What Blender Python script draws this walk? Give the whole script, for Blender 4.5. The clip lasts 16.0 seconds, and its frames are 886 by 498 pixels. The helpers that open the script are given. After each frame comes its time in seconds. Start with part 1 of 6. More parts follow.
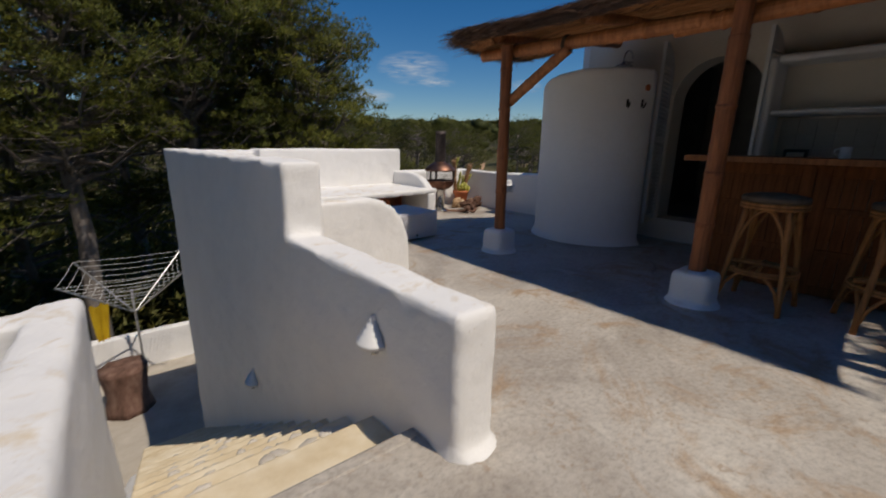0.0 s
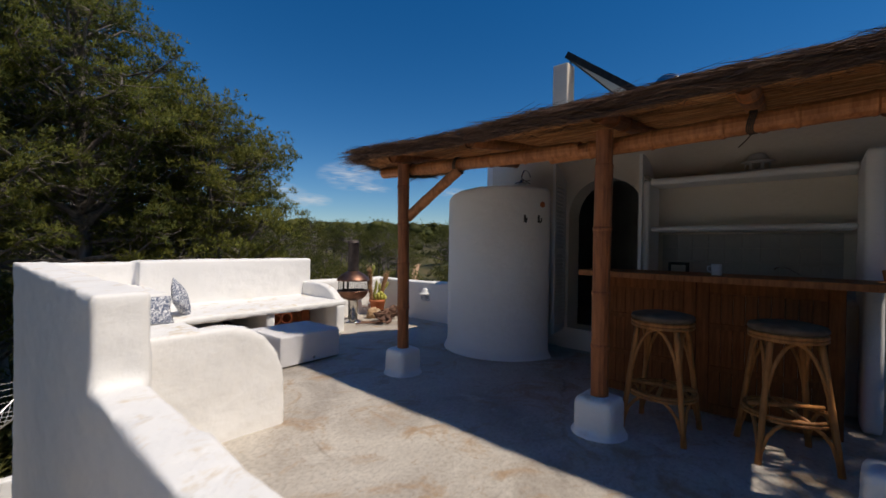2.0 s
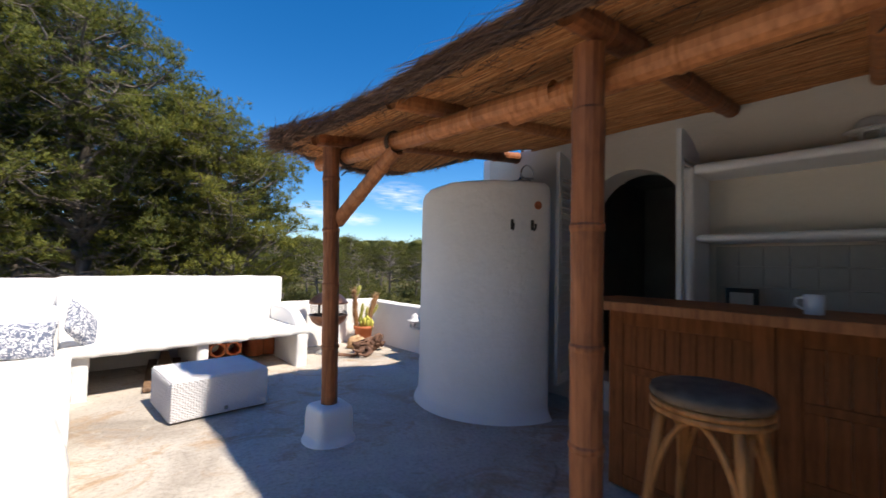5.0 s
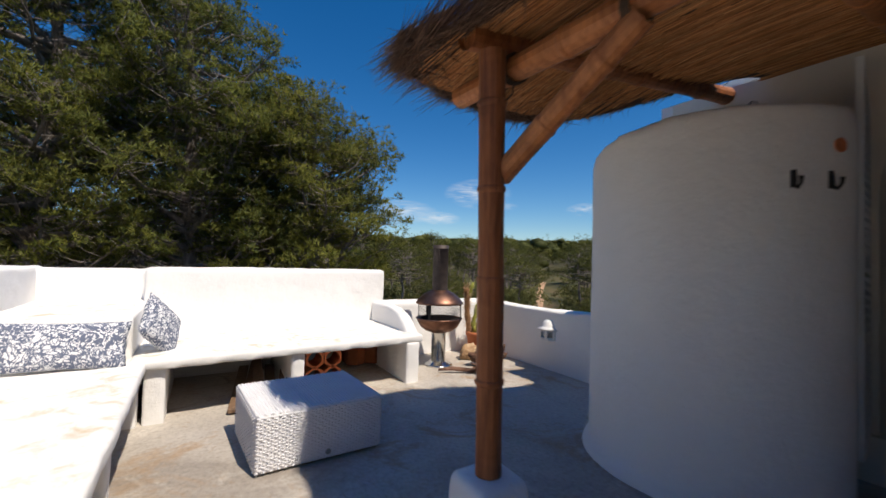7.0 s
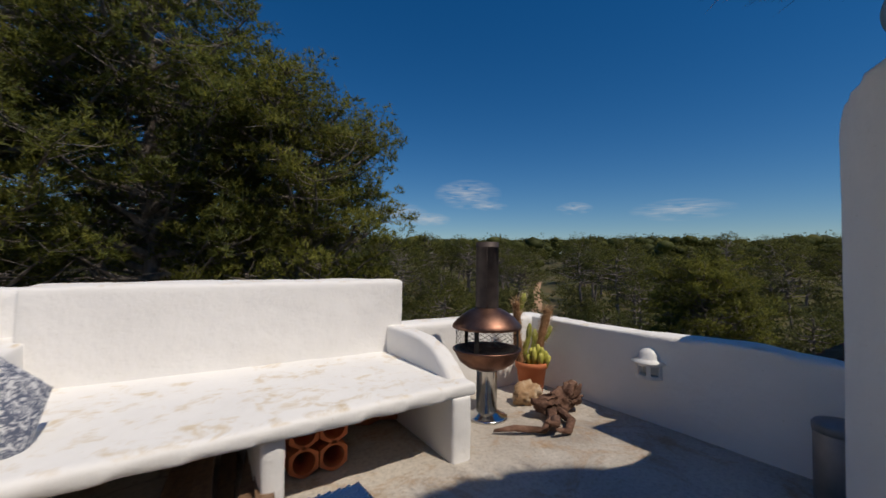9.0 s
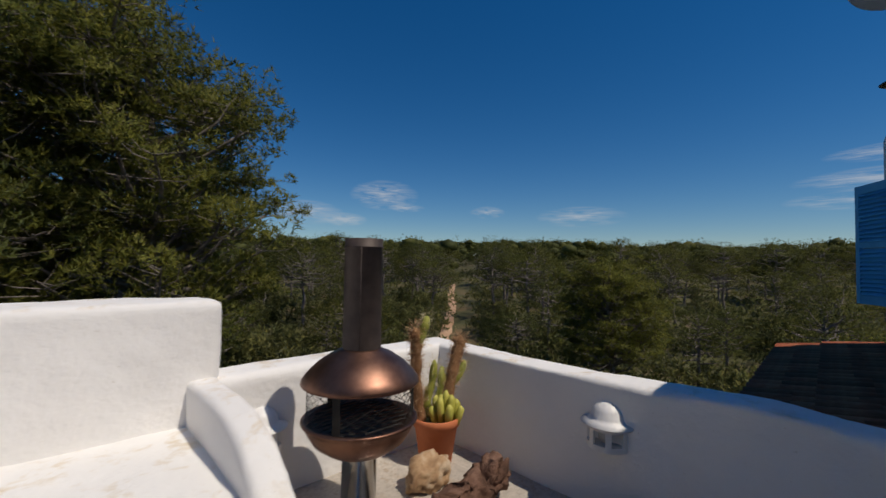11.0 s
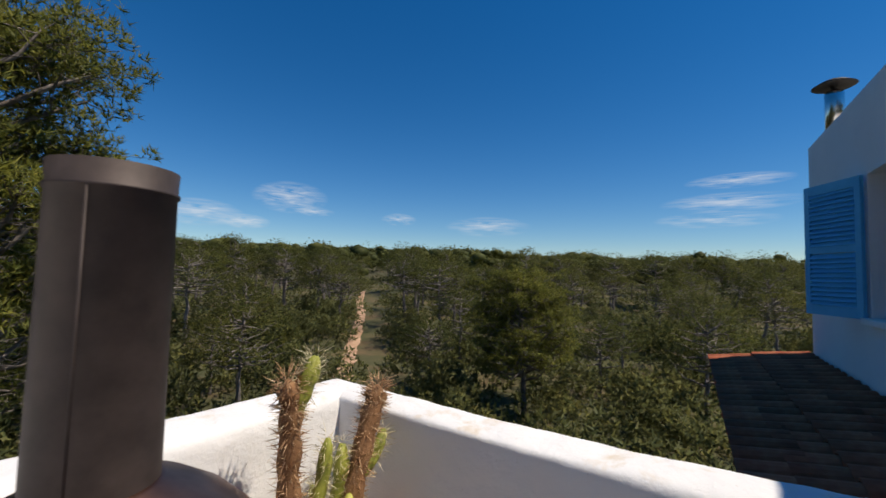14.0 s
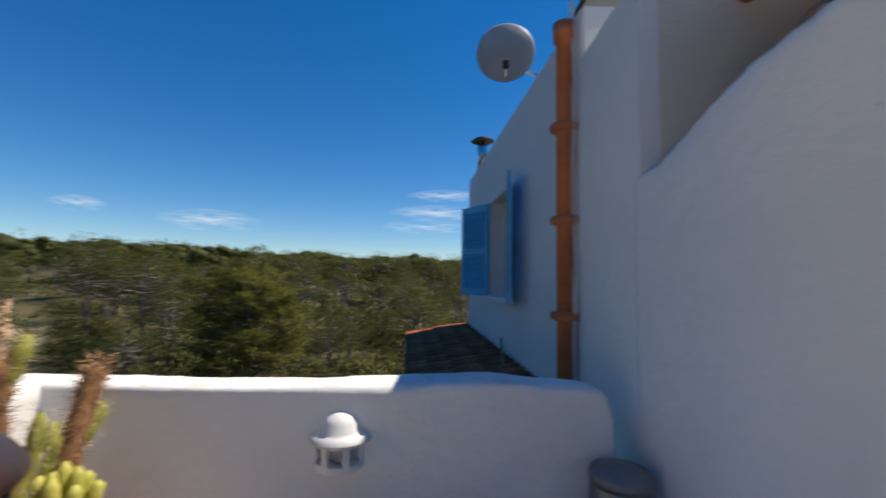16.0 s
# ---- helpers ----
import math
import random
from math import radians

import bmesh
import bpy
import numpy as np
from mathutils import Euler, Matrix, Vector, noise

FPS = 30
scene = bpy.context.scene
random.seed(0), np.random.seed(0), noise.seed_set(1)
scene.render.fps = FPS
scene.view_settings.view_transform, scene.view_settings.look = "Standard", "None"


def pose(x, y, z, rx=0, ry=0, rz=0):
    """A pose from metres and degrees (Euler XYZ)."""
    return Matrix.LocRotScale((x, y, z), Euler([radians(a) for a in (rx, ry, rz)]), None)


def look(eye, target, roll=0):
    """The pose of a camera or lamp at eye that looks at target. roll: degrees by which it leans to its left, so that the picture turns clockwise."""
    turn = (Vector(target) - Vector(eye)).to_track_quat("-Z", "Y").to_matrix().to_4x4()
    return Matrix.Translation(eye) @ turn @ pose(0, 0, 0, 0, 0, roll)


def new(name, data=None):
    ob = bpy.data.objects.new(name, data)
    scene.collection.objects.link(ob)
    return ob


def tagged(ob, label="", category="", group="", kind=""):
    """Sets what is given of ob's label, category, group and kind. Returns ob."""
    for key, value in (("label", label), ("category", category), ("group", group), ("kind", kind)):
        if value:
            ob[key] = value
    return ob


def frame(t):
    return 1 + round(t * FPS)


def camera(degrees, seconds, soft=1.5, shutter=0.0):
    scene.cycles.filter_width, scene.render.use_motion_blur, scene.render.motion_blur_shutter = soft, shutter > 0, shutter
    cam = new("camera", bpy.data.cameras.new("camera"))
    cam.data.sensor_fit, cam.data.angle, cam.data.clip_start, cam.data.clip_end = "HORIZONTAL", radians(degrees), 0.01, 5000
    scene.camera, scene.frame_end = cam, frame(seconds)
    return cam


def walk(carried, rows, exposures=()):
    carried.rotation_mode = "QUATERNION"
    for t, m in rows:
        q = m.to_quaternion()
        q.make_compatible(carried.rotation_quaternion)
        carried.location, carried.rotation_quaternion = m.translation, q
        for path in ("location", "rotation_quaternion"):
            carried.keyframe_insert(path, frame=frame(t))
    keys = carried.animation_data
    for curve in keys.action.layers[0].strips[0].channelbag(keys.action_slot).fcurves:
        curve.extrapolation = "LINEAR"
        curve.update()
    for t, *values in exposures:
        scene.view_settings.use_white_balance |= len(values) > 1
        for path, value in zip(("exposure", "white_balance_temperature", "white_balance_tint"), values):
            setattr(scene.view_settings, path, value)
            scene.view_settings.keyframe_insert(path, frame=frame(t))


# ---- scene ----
cam = camera(94.0, 16.0, 1.5, 0.5)
PATH = [
    (0, (0.116, -0.338, 1.191), (1.34, 1.165, 0.697), 0.9),
    (0.5, (0.202, -0.352, 1.24), (1.553, 1.083, 0.899), 0.9),
    (1, (0.301, -0.373, 1.288), (1.746, 0.995, 1.088), 0.8),
    (1.5, (0.424, -0.388, 1.307), (1.897, 0.962, 1.221), 0.9),
    (2, (0.624, -0.364, 1.333), (2.1, 0.985, 1.318), 0.8),
    (2.5, (0.915, -0.379, 1.356), (2.393, 0.968, 1.404), 0.7),
    (3, (1.214, -0.439, 1.351), (2.692, 0.906, 1.432), 0.8),
    (3.2, (1.307, -0.454, 1.354), (2.787, 0.889, 1.44), 0.7),
    (5.3, (2.191, 0.092, 1.3), (3.418, 1.67, 1.371), 1.3),
    (5.5, (2.235, 0.195, 1.29), (3.39, 1.826, 1.359), 1.3),
    (6, (2.323, 0.543, 1.285), (3.362, 2.251, 1.346), 1.6),
    (6.5, (2.375, 0.917, 1.248), (3.384, 2.643, 1.308), 1.8),
    (7, (2.384, 1.332, 1.227), (3.394, 3.058, 1.282), 1.6),
    (7.5, (2.391, 1.794, 1.231), (3.401, 3.519, 1.281), 2.1),
    (8, (2.485, 2.194, 1.216), (3.495, 3.919, 1.265), 1.6),
    (8.5, (2.603, 2.591, 1.223), (3.616, 4.315, 1.274), 1.5),
    (8.7, (2.664, 2.72, 1.231), (3.681, 4.441, 1.288), 1.0),
    (10.8, (3.634, 3.764, 1.298), (4.983, 5.239, 1.367), 1.0),
    (11, (3.738, 3.833, 1.288), (5.105, 5.291, 1.361), 0.9),
    (11.5, (4.039, 4.016, 1.28), (5.456, 5.426, 1.355), 0.9),
    (12, (4.285, 4.247, 1.276), (5.746, 5.611, 1.355), 1.0),
    (12.5, (4.523, 4.498, 1.269), (6.068, 5.765, 1.351), 1.4),
    (13, (4.674, 4.637, 1.263), (6.267, 5.844, 1.353), 1.3),
    (13.5, (4.686, 4.693, 1.249), (6.291, 5.881, 1.354), 1.3),
    (14, (4.579, 4.707, 1.241), (6.224, 5.839, 1.357), 1.5),
    (14.5, (4.4, 4.648, 1.244), (6.138, 5.63, 1.366), 1.4),
    (15, (4.207, 4.56, 1.224), (6.064, 5.289, 1.356), 1.2),
    (15.5, (4.06, 4.505, 1.198), (6.015, 4.908, 1.332), 1.3),
    (16, (4.009, 4.432, 1.172), (6.003, 4.396, 1.311), 0.9),
]
EXPOSURES = [(t, stops, 7100, 11) for t, stops in ((0, -0.32), (1, -0.2), (3, 0.25), (5.5, 1.05), (6, 0.92), (7, 0.36), (8.5, -0.3), (11, -0.33), (12.5, 0.12), (14.5, 0.25), (16, 0.45))]
walk(cam, [(t, look(eye, target, roll)) for t, eye, target, roll in PATH], EXPOSURES)

# ---- world, sun, exposure ----
SUN_DIR = Vector((-0.18, 0.575, -1.0)).normalized()          # the way the light travels
world = bpy.data.worlds.new("sky")
scene.world = world
world.use_nodes = True
wn = world.node_tree
sky = wn.nodes.new("ShaderNodeTexSky")
sky.sky_type = "NISHITA"
sky.sun_disc = False
sky.sun_elevation = math.asin(-SUN_DIR.z)
sky.sun_rotation = math.atan2(-SUN_DIR.x, -SUN_DIR.y)
sky.altitude = 200
sky.air_density = 1.0
sky.dust_density = 0.0
sky.ozone_density = 7.0
deep = wn.nodes.new("ShaderNodeHueSaturation")
deep.inputs["Hue"].default_value = 0.503
deep.inputs["Saturation"].default_value = 1.30
wn.links.new(sky.outputs["Color"], deep.inputs["Color"])
wn.links.new(deep.outputs["Color"], wn.nodes["Background"].inputs["Color"])
wn.nodes["Background"].inputs["Strength"].default_value = 0.090
sun = new("sun", bpy.data.lights.new("sun", "SUN"))
sun.data.energy = 3.9
sun.data.angle = radians(0.53)
sun.data.color = (1.0, 0.95, 0.88)
sun.matrix_world = SUN_DIR.to_track_quat("-Z", "Y").to_matrix().to_4x4()


# ---- helpers for shapes ----
def link_mesh(name, bm, material, smooth=False):
    me = bpy.data.meshes.new(name)
    bm.normal_update()
    bm.to_mesh(me)
    bm.free()
    me.materials.append(material)
    if smooth:
        me.shade_smooth()
    return new(name, me)


def part(name, bm, material, parent=None, label="", smooth=False):
    ob = link_mesh(name, bm, material, smooth)
    if parent is not None:
        ob.parent = parent
    if label:
        ob["label"] = label
    return ob


def raw(name, verts, faces, material, parent=None, label="", smooth=False):
    me = bpy.data.meshes.new(name)
    me.from_pydata(verts, [], faces)
    me.materials.append(material)
    if smooth:
        me.shade_smooth()
    ob = new(name, me)
    if parent is not None:
        ob.parent = parent
    if label:
        ob["label"] = label
    return ob


def thing(name, m, label, category, group="", kind=""):
    ob = new(name)
    ob.empty_display_size = 0.1
    ob.matrix_world = m
    return tagged(ob, label, category, group, kind)


def box(bm, x0, x1, y0, y1, z0, z1, bevel=0.0, segs=2, m=None):
    base = Matrix.Translation(((x0 + x1) / 2, (y0 + y1) / 2, (z0 + z1) / 2)) @ Matrix.Diagonal((x1 - x0, y1 - y0, z1 - z0, 1))
    vs = bmesh.ops.create_cube(bm, size=1.0, matrix=base if m is None else m @ base)["verts"]
    if bevel:
        es = list({e for v in vs for e in v.link_edges})
        bmesh.ops.bevel(bm, geom=es, offset=bevel, segments=segs, profile=0.5, affect="EDGES")
    return bm


def prism(bm, outline, axis, a, b):
    """A solid with a flat outline, drawn out along an axis from a to b."""
    def at(u, v, w):
        return {"x": (w, u, v), "y": (u, w, v), "z": (u, v, w)}[axis]
    lo = [bm.verts.new(at(u, v, a)) for u, v in outline]
    hi = [bm.verts.new(at(u, v, b)) for u, v in outline]
    n = len(outline)
    fs = [bm.faces.new(lo), bm.faces.new(hi[::-1])]
    for i in range(n):
        fs.append(bm.faces.new((lo[(i + 1) % n], lo[i], hi[i], hi[(i + 1) % n])))
    bmesh.ops.recalc_face_normals(bm, faces=fs)
    return bm


def tube(bm, points, radii, sides=8, caps=True):
    """A round bar along points, each ring with its radius."""
    pts = [Vector(p) for p in points]
    if not isinstance(radii, (list, tuple)):
        radii = [radii] * len(pts)
    rings, side = [], None
    for i, p in enumerate(pts):
        way = (pts[min(i + 1, len(pts) - 1)] - pts[max(i - 1, 0)]).normalized()
        if side is None:
            side = way.orthogonal().normalized()
        side = (side - way * side.dot(way)).normalized()
        other = way.cross(side)
        rings.append([bm.verts.new(p + (side * math.cos(2 * math.pi * k / sides) + other * math.sin(2 * math.pi * k / sides)) * radii[i]) for k in range(sides)])
    for a, b in zip(rings, rings[1:]):
        for k in range(sides):
            bm.faces.new((a[k], a[(k + 1) % sides], b[(k + 1) % sides], b[k]))
    if caps:
        bm.faces.new(rings[0][::-1])
        bm.faces.new(rings[-1])
    return bm


def lathe(bm, profile, sides=32, centre=(0, 0), close=True):
    """A turned shape from (radius, height) pairs."""
    rings = []
    for r, z in profile:
        rings.append([bm.verts.new((centre[0] + max(r, 1e-4) * math.cos(2 * math.pi * k / sides), centre[1] + max(r, 1e-4) * math.sin(2 * math.pi * k / sides), z)) for k in range(sides)])
    for a, b in zip(rings, rings[1:]):
        for k in range(sides):
            bm.faces.new((a[k], a[(k + 1) % sides], b[(k + 1) % sides], b[k]))
    if close:
        bm.faces.new(rings[0][::-1])
        bm.faces.new(rings[-1])
    return bm


clouds_tex = bpy.data.textures.new("hand_relief", "CLOUDS")
clouds_tex.noise_scale = 0.16
clouds_tex.noise_depth = 2
wide_tex = bpy.data.textures.new("hand_waves", "CLOUDS")
wide_tex.noise_scale = 0.7


def hand_made(ob, voxel=0.03, soften=5, relief=0.012, waves=0.03):
    """Fuses the solids of a mesh and gives them the soft edges and uneven faces of hand-laid plaster."""
    r = ob.modifiers.new("fuse", "REMESH")
    r.mode, r.voxel_size, r.use_smooth_shade = "VOXEL", voxel, True
    s = ob.modifiers.new("soften", "SMOOTH")
    s.factor, s.iterations = 0.5, soften
    for tex, strength in ((clouds_tex, relief), (wide_tex, waves)):
        d = ob.modifiers.new("relief", "DISPLACE")
        d.texture, d.strength, d.mid_level, d.texture_coords = tex, strength, 0.5, "GLOBAL"
    return ob


# ---- materials ----
def node_material(name, rough=0.8, metal=0.0, spec=0.4):
    mat = bpy.data.materials.new(name)
    mat.use_nodes = True
    p = mat.node_tree.nodes["Principled BSDF"]
    p.inputs["Roughness"].default_value, p.inputs["Metallic"].default_value = rough, metal
    p.inputs["Specular IOR Level"].default_value = spec
    return mat, mat.node_tree, p


def add(nt, kind, **kw):
    n = nt.nodes.new(kind)
    for k, v in kw.items():
        n.inputs[k].default_value = v
    return n


def coords(nt, scale=(1, 1, 1), space="Object"):
    c = nt.nodes.new("ShaderNodeTexCoord")
    m = nt.nodes.new("ShaderNodeMapping")
    m.inputs["Scale"].default_value = scale
    nt.links.new(c.outputs[space], m.inputs["Vector"])
    return m.outputs["Vector"]


def world_coords(nt, scale=(1, 1, 1)):
    g = nt.nodes.new("ShaderNodeNewGeometry")
    m = nt.nodes.new("ShaderNodeMapping")
    m.inputs["Scale"].default_value = scale
    nt.links.new(g.outputs["Position"], m.inputs["Vector"])
    return m.outputs["Vector"]


def noise_tex(nt, vec, scale, detail=4.0, rough=0.55, distort=0.0):
    n = add(nt, "ShaderNodeTexNoise", Scale=scale, Detail=detail, Roughness=rough, Distortion=distort)
    nt.links.new(vec, n.inputs["Vector"])
    return n.outputs["Fac"]


def ramp(nt, fac, stops):
    r = nt.nodes.new("ShaderNodeValToRGB")
    els = r.color_ramp.elements
    while len(els) < len(stops):
        els.new(0.5)
    for e, (pos, col) in zip(els, stops):
        e.position, e.color = pos, (*col, 1) if len(col) == 3 else col
    nt.links.new(fac, r.inputs["Fac"])
    return r.outputs["Color"]


def mix(nt, fac, a, b, blend="MIX"):
    m = nt.nodes.new("ShaderNodeMix")
    m.data_type, m.blend_type = "RGBA", blend
    for sock, v in ((m.inputs[0], fac), (m.inputs[6], a), (m.inputs[7], b)):
        if isinstance(v, (int, float)):
            sock.default_value = v
        elif isinstance(v, tuple):
            sock.default_value = (*v, 1)
        else:
            nt.links.new(v, sock)
    return m.outputs[2]


def bump(nt, p, height, strength=0.3, distance=0.01):
    b = add(nt, "ShaderNodeBump", Strength=strength, Distance=distance)
    nt.links.new(height, b.inputs["Height"])
    nt.links.new(b.outputs["Normal"], p.inputs["Normal"])


def island_random(nt):
    return nt.nodes.new("ShaderNodeNewGeometry").outputs["Random Per Island"]


def object_random(nt):
    return nt.nodes.new("ShaderNodeObjectInfo").outputs["Random"]


def math_node(nt, op, a, b):
    m = nt.nodes.new("ShaderNodeMath")
    m.operation = op
    for sock, v in ((m.inputs[0], a), (m.inputs[1], b)):
        if isinstance(v, (int, float)):
            sock.default_value = v
        else:
            nt.links.new(v, sock)
    return m.outputs[0]


def simple(name, stops, scale=6.0, rough=0.7, metal=0.0, spec=0.4, stretch=(1, 1, 1), bump_scale=None, bump_strength=0.25, distance=0.006, vary=0.0):
    """A material of two or more tones of noise with fine relief."""
    mat, nt, p = node_material(name, rough, metal, spec)
    v = coords(nt, stretch)
    col = ramp(nt, noise_tex(nt, v, scale, 6, 0.6), stops)
    if vary:
        r = ramp(nt, object_random(nt), [(0, (1 - vary,) * 3), (1, (1,) * 3)])
        col = mix(nt, 1.0, col, r, "MULTIPLY")
    nt.links.new(col, p.inputs["Base Color"])
    bump(nt, p, noise_tex(nt, v, bump_scale or scale * 4, 5, 0.65), bump_strength, distance)
    return mat


def plaster_material(name, white, stain, amount=0.6):
    mat, nt, p = node_material(name, 0.9, 0, 0.2)
    v = world_coords(nt)
    broad = noise_tex(nt, v, 1.3, 5, 0.6)
    fine = noise_tex(nt, v, 22, 6, 0.65)
    base = mix(nt, ramp(nt, broad, [(0.35, (0, 0, 0)), (0.7, (1, 1, 1))]), white, tuple(c * 0.93 for c in white))
    # rain stains and lichen gather on faces that look up
    g = nt.nodes.new("ShaderNodeNewGeometry")
    sep = nt.nodes.new("ShaderNodeSeparateXYZ")
    nt.links.new(g.outputs["Normal"], sep.inputs[0])
    up = ramp(nt, sep.outputs["Z"], [(0.55, (0, 0, 0)), (0.95, (1, 1, 1))])
    spots = ramp(nt, noise_tex(nt, v, 5.5, 8, 0.72, 0.4), [(0.52, (0, 0, 0)), (0.68, (1, 1, 1))])
    both = mix(nt, 1.0, up, spots, "MULTIPLY")
    both = mix(nt, 1.0, both, (amount,) * 3, "MULTIPLY")
    col = mix(nt, both, base, stain)
    specks = ramp(nt, noise_tex(nt, v, 60, 3, 0.5), [(0.70, (0, 0, 0)), (0.76, (1, 1, 1))])
    col = mix(nt, mix(nt, 1.0, specks, (0.35,) * 3, "MULTIPLY"), col, (0.45, 0.38, 0.28))
    nt.links.new(col, p.inputs["Base Color"])
    h = math_node(nt, "ADD", fine, math_node(nt, "MULTIPLY", noise_tex(nt, v, 7, 4, 0.5), 1.5))
    bump(nt, p, h, 0.5, 0.010)
    return mat


M_WHITE = plaster_material("white_limewash", (0.84, 0.825, 0.805), (0.60, 0.45, 0.25))
M_SEAT = plaster_material("bench_limewash", (0.84, 0.825, 0.80), (0.62, 0.50, 0.33), 0.9)
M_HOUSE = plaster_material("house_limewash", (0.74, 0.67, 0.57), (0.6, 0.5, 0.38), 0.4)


def floor_material():
    mat, nt, p = node_material("terrace_concrete", 0.75, 0, 0.35)
    v = world_coords(nt)
    a = noise_tex(nt, v, 0.9, 8, 0.62, 0.8)
    col = ramp(nt, a, [(0.28, (0.27, 0.235, 0.20)), (0.42, (0.40, 0.355, 0.305)), (0.55, (0.48, 0.435, 0.38)), (0.72, (0.58, 0.53, 0.46))])
    rust = ramp(nt, noise_tex(nt, v, 1.7, 9, 0.7, 1.2), [(0.51, (0, 0, 0)), (0.64, (1, 1, 1))])
    col = mix(nt, mix(nt, 1.0, rust, (0.75,) * 3, "MULTIPLY"), col, (0.36, 0.23, 0.125))
    pale = ramp(nt, noise_tex(nt, v, 3.4, 7, 0.7, 0.6), [(0.55, (0, 0, 0)), (0.7, (1, 1, 1))])
    col = mix(nt, mix(nt, 1.0, pale, (0.55,) * 3, "MULTIPLY"), col, (0.62, 0.575, 0.51))
    # hairline cracks
    vor = add(nt, "ShaderNodeTexVoronoi", Scale=0.55)
    vor.feature = "DISTANCE_TO_EDGE"
    wob = nt.nodes.new("ShaderNodeTexNoise")
    wob.inputs["Scale"].default_value = 3.0
    nt.links.new(v, wob.inputs["Vector"])
    nt.links.new(mix(nt, 0.12, v, wob.outputs["Color"]), vor.inputs["Vector"])
    crack = ramp(nt, vor.outputs["Distance"], [(0.0, (1, 1, 1)), (0.006, (0, 0, 0))])
    some = ramp(nt, noise_tex(nt, v, 0.8, 2), [(0.5, (0, 0, 0)), (0.6, (1, 1, 1))])
    crack = mix(nt, 1.0, crack, some, "MULTIPLY")
    col = mix(nt, mix(nt, 1.0, crack, (0.6,) * 3, "MULTIPLY"), col, (0.16, 0.13, 0.10))
    grain = ramp(nt, noise_tex(nt, v, 34, 6, 0.75), [(0.34, (0.74,) * 3), (0.5, (1.0,) * 3), (0.68, (1.16,) * 3)])
    col = mix(nt, 1.0, col, grain, "MULTIPLY")
    flecks = ramp(nt, noise_tex(nt, v, 11, 5, 0.7, 0.8), [(0.60, (0, 0, 0)), (0.68, (1, 1, 1))])
    col = mix(nt, mix(nt, 1.0, flecks, (0.5,) * 3, "MULTIPLY"), col, (0.30, 0.20, 0.12))
    nt.links.new(col, p.inputs["Base Color"])
    rr = ramp(nt, a, [(0.3, (0.5,) * 3), (0.7, (0.85,) * 3)])
    nt.links.new(rr, p.inputs["Roughness"])
    bump(nt, p, noise_tex(nt, v, 9, 8, 0.75), 0.55, 0.014)
    return mat


M_FLOOR = floor_material()
M_STEP = simple("pale_step_cement", [(0.3, (0.55, 0.43, 0.27)), (0.5, (0.66, 0.55, 0.38)), (0.7, (0.74, 0.65, 0.5))], 5, 0.85, bump_strength=0.5)
M_PEBBLE = simple("pale_pebbles", [(0.3, (0.58, 0.48, 0.36)), (0.7, (0.78, 0.75, 0.70))], 9, 0.6, vary=0.3)
M_LOWFLOOR = simple("yard_cement", [(0.3, (0.36, 0.31, 0.25)), (0.7, (0.5, 0.45, 0.38))], 2.5, 0.85)


def bamboo_material(name, dark, light, rough=0.55, spec=0.35):
    mat, nt, p = node_material(name, rough, 0, spec)
    v = coords(nt, (1, 1, 1))
    a = noise_tex(nt, coords(nt, (14, 14, 1.2)), 2.2, 6, 0.65)
    col = ramp(nt, a, [(0.3, dark), (0.55, light), (0.75, tuple(min(1, c * 1.25) for c in light))])
    blot = ramp(nt, noise_tex(nt, v, 4, 5, 0.6, 0.5), [(0.5, (0, 0, 0)), (0.75, (1, 1, 1))])
    col = mix(nt, mix(nt, 1.0, blot, (0.5,) * 3, "MULTIPLY"), col, tuple(c * 0.45 for c in dark))
    nt.links.new(col, p.inputs["Base Color"])
    bump(nt, p, a, 0.3, 0.004)
    return mat


M_BAMBOO = bamboo_material("varnished_bamboo", (0.17, 0.052, 0.018), (0.34, 0.115, 0.040))
M_POLE = bamboo_material("pale_bamboo", (0.29, 0.095, 0.032), (0.50, 0.19, 0.068))
M_RATTAN = bamboo_material("rattan", (0.26, 0.095, 0.024), (0.46, 0.19, 0.055))
M_CORD = simple("dark_binding", [(0.3, (0.05, 0.03, 0.02)), (0.7, (0.12, 0.07, 0.04))], 30, 0.8)
M_HOLE = simple("cut_end", [(0.3, (0.012, 0.009, 0.007)), (0.7, (0.03, 0.02, 0.015))], 20, 0.9)


def straw_material(name, stops, stretch, scale):
    mat, nt, p = node_material(name, 0.85, 0, 0.2)
    v = world_coords(nt, stretch)
    col = ramp(nt, noise_tex(nt, v, scale, 7, 0.7), stops)
    col = mix(nt, 1.0, col, ramp(nt, island_random(nt), [(0, (0.6,) * 3), (1, (1.25, 1.2, 1.15))]), "MULTIPLY")
    nt.links.new(col, p.inputs["Base Color"])
    bump(nt, p, noise_tex(nt, v, scale * 1.6, 6, 0.7), 0.9, 0.02)
    return mat


M_THATCH = straw_material("weathered_brush", [(0.3, (0.085, 0.042, 0.027)), (0.5, (0.20, 0.115, 0.076)), (0.75, (0.36, 0.24, 0.17))], (26, 1.6, 26), 3)
M_REED = straw_material("reed_matting", [(0.3, (0.24, 0.085, 0.03)), (0.5, (0.50, 0.22, 0.085)), (0.75, (0.74, 0.45, 0.22))], (30, 1.2, 30), 3)


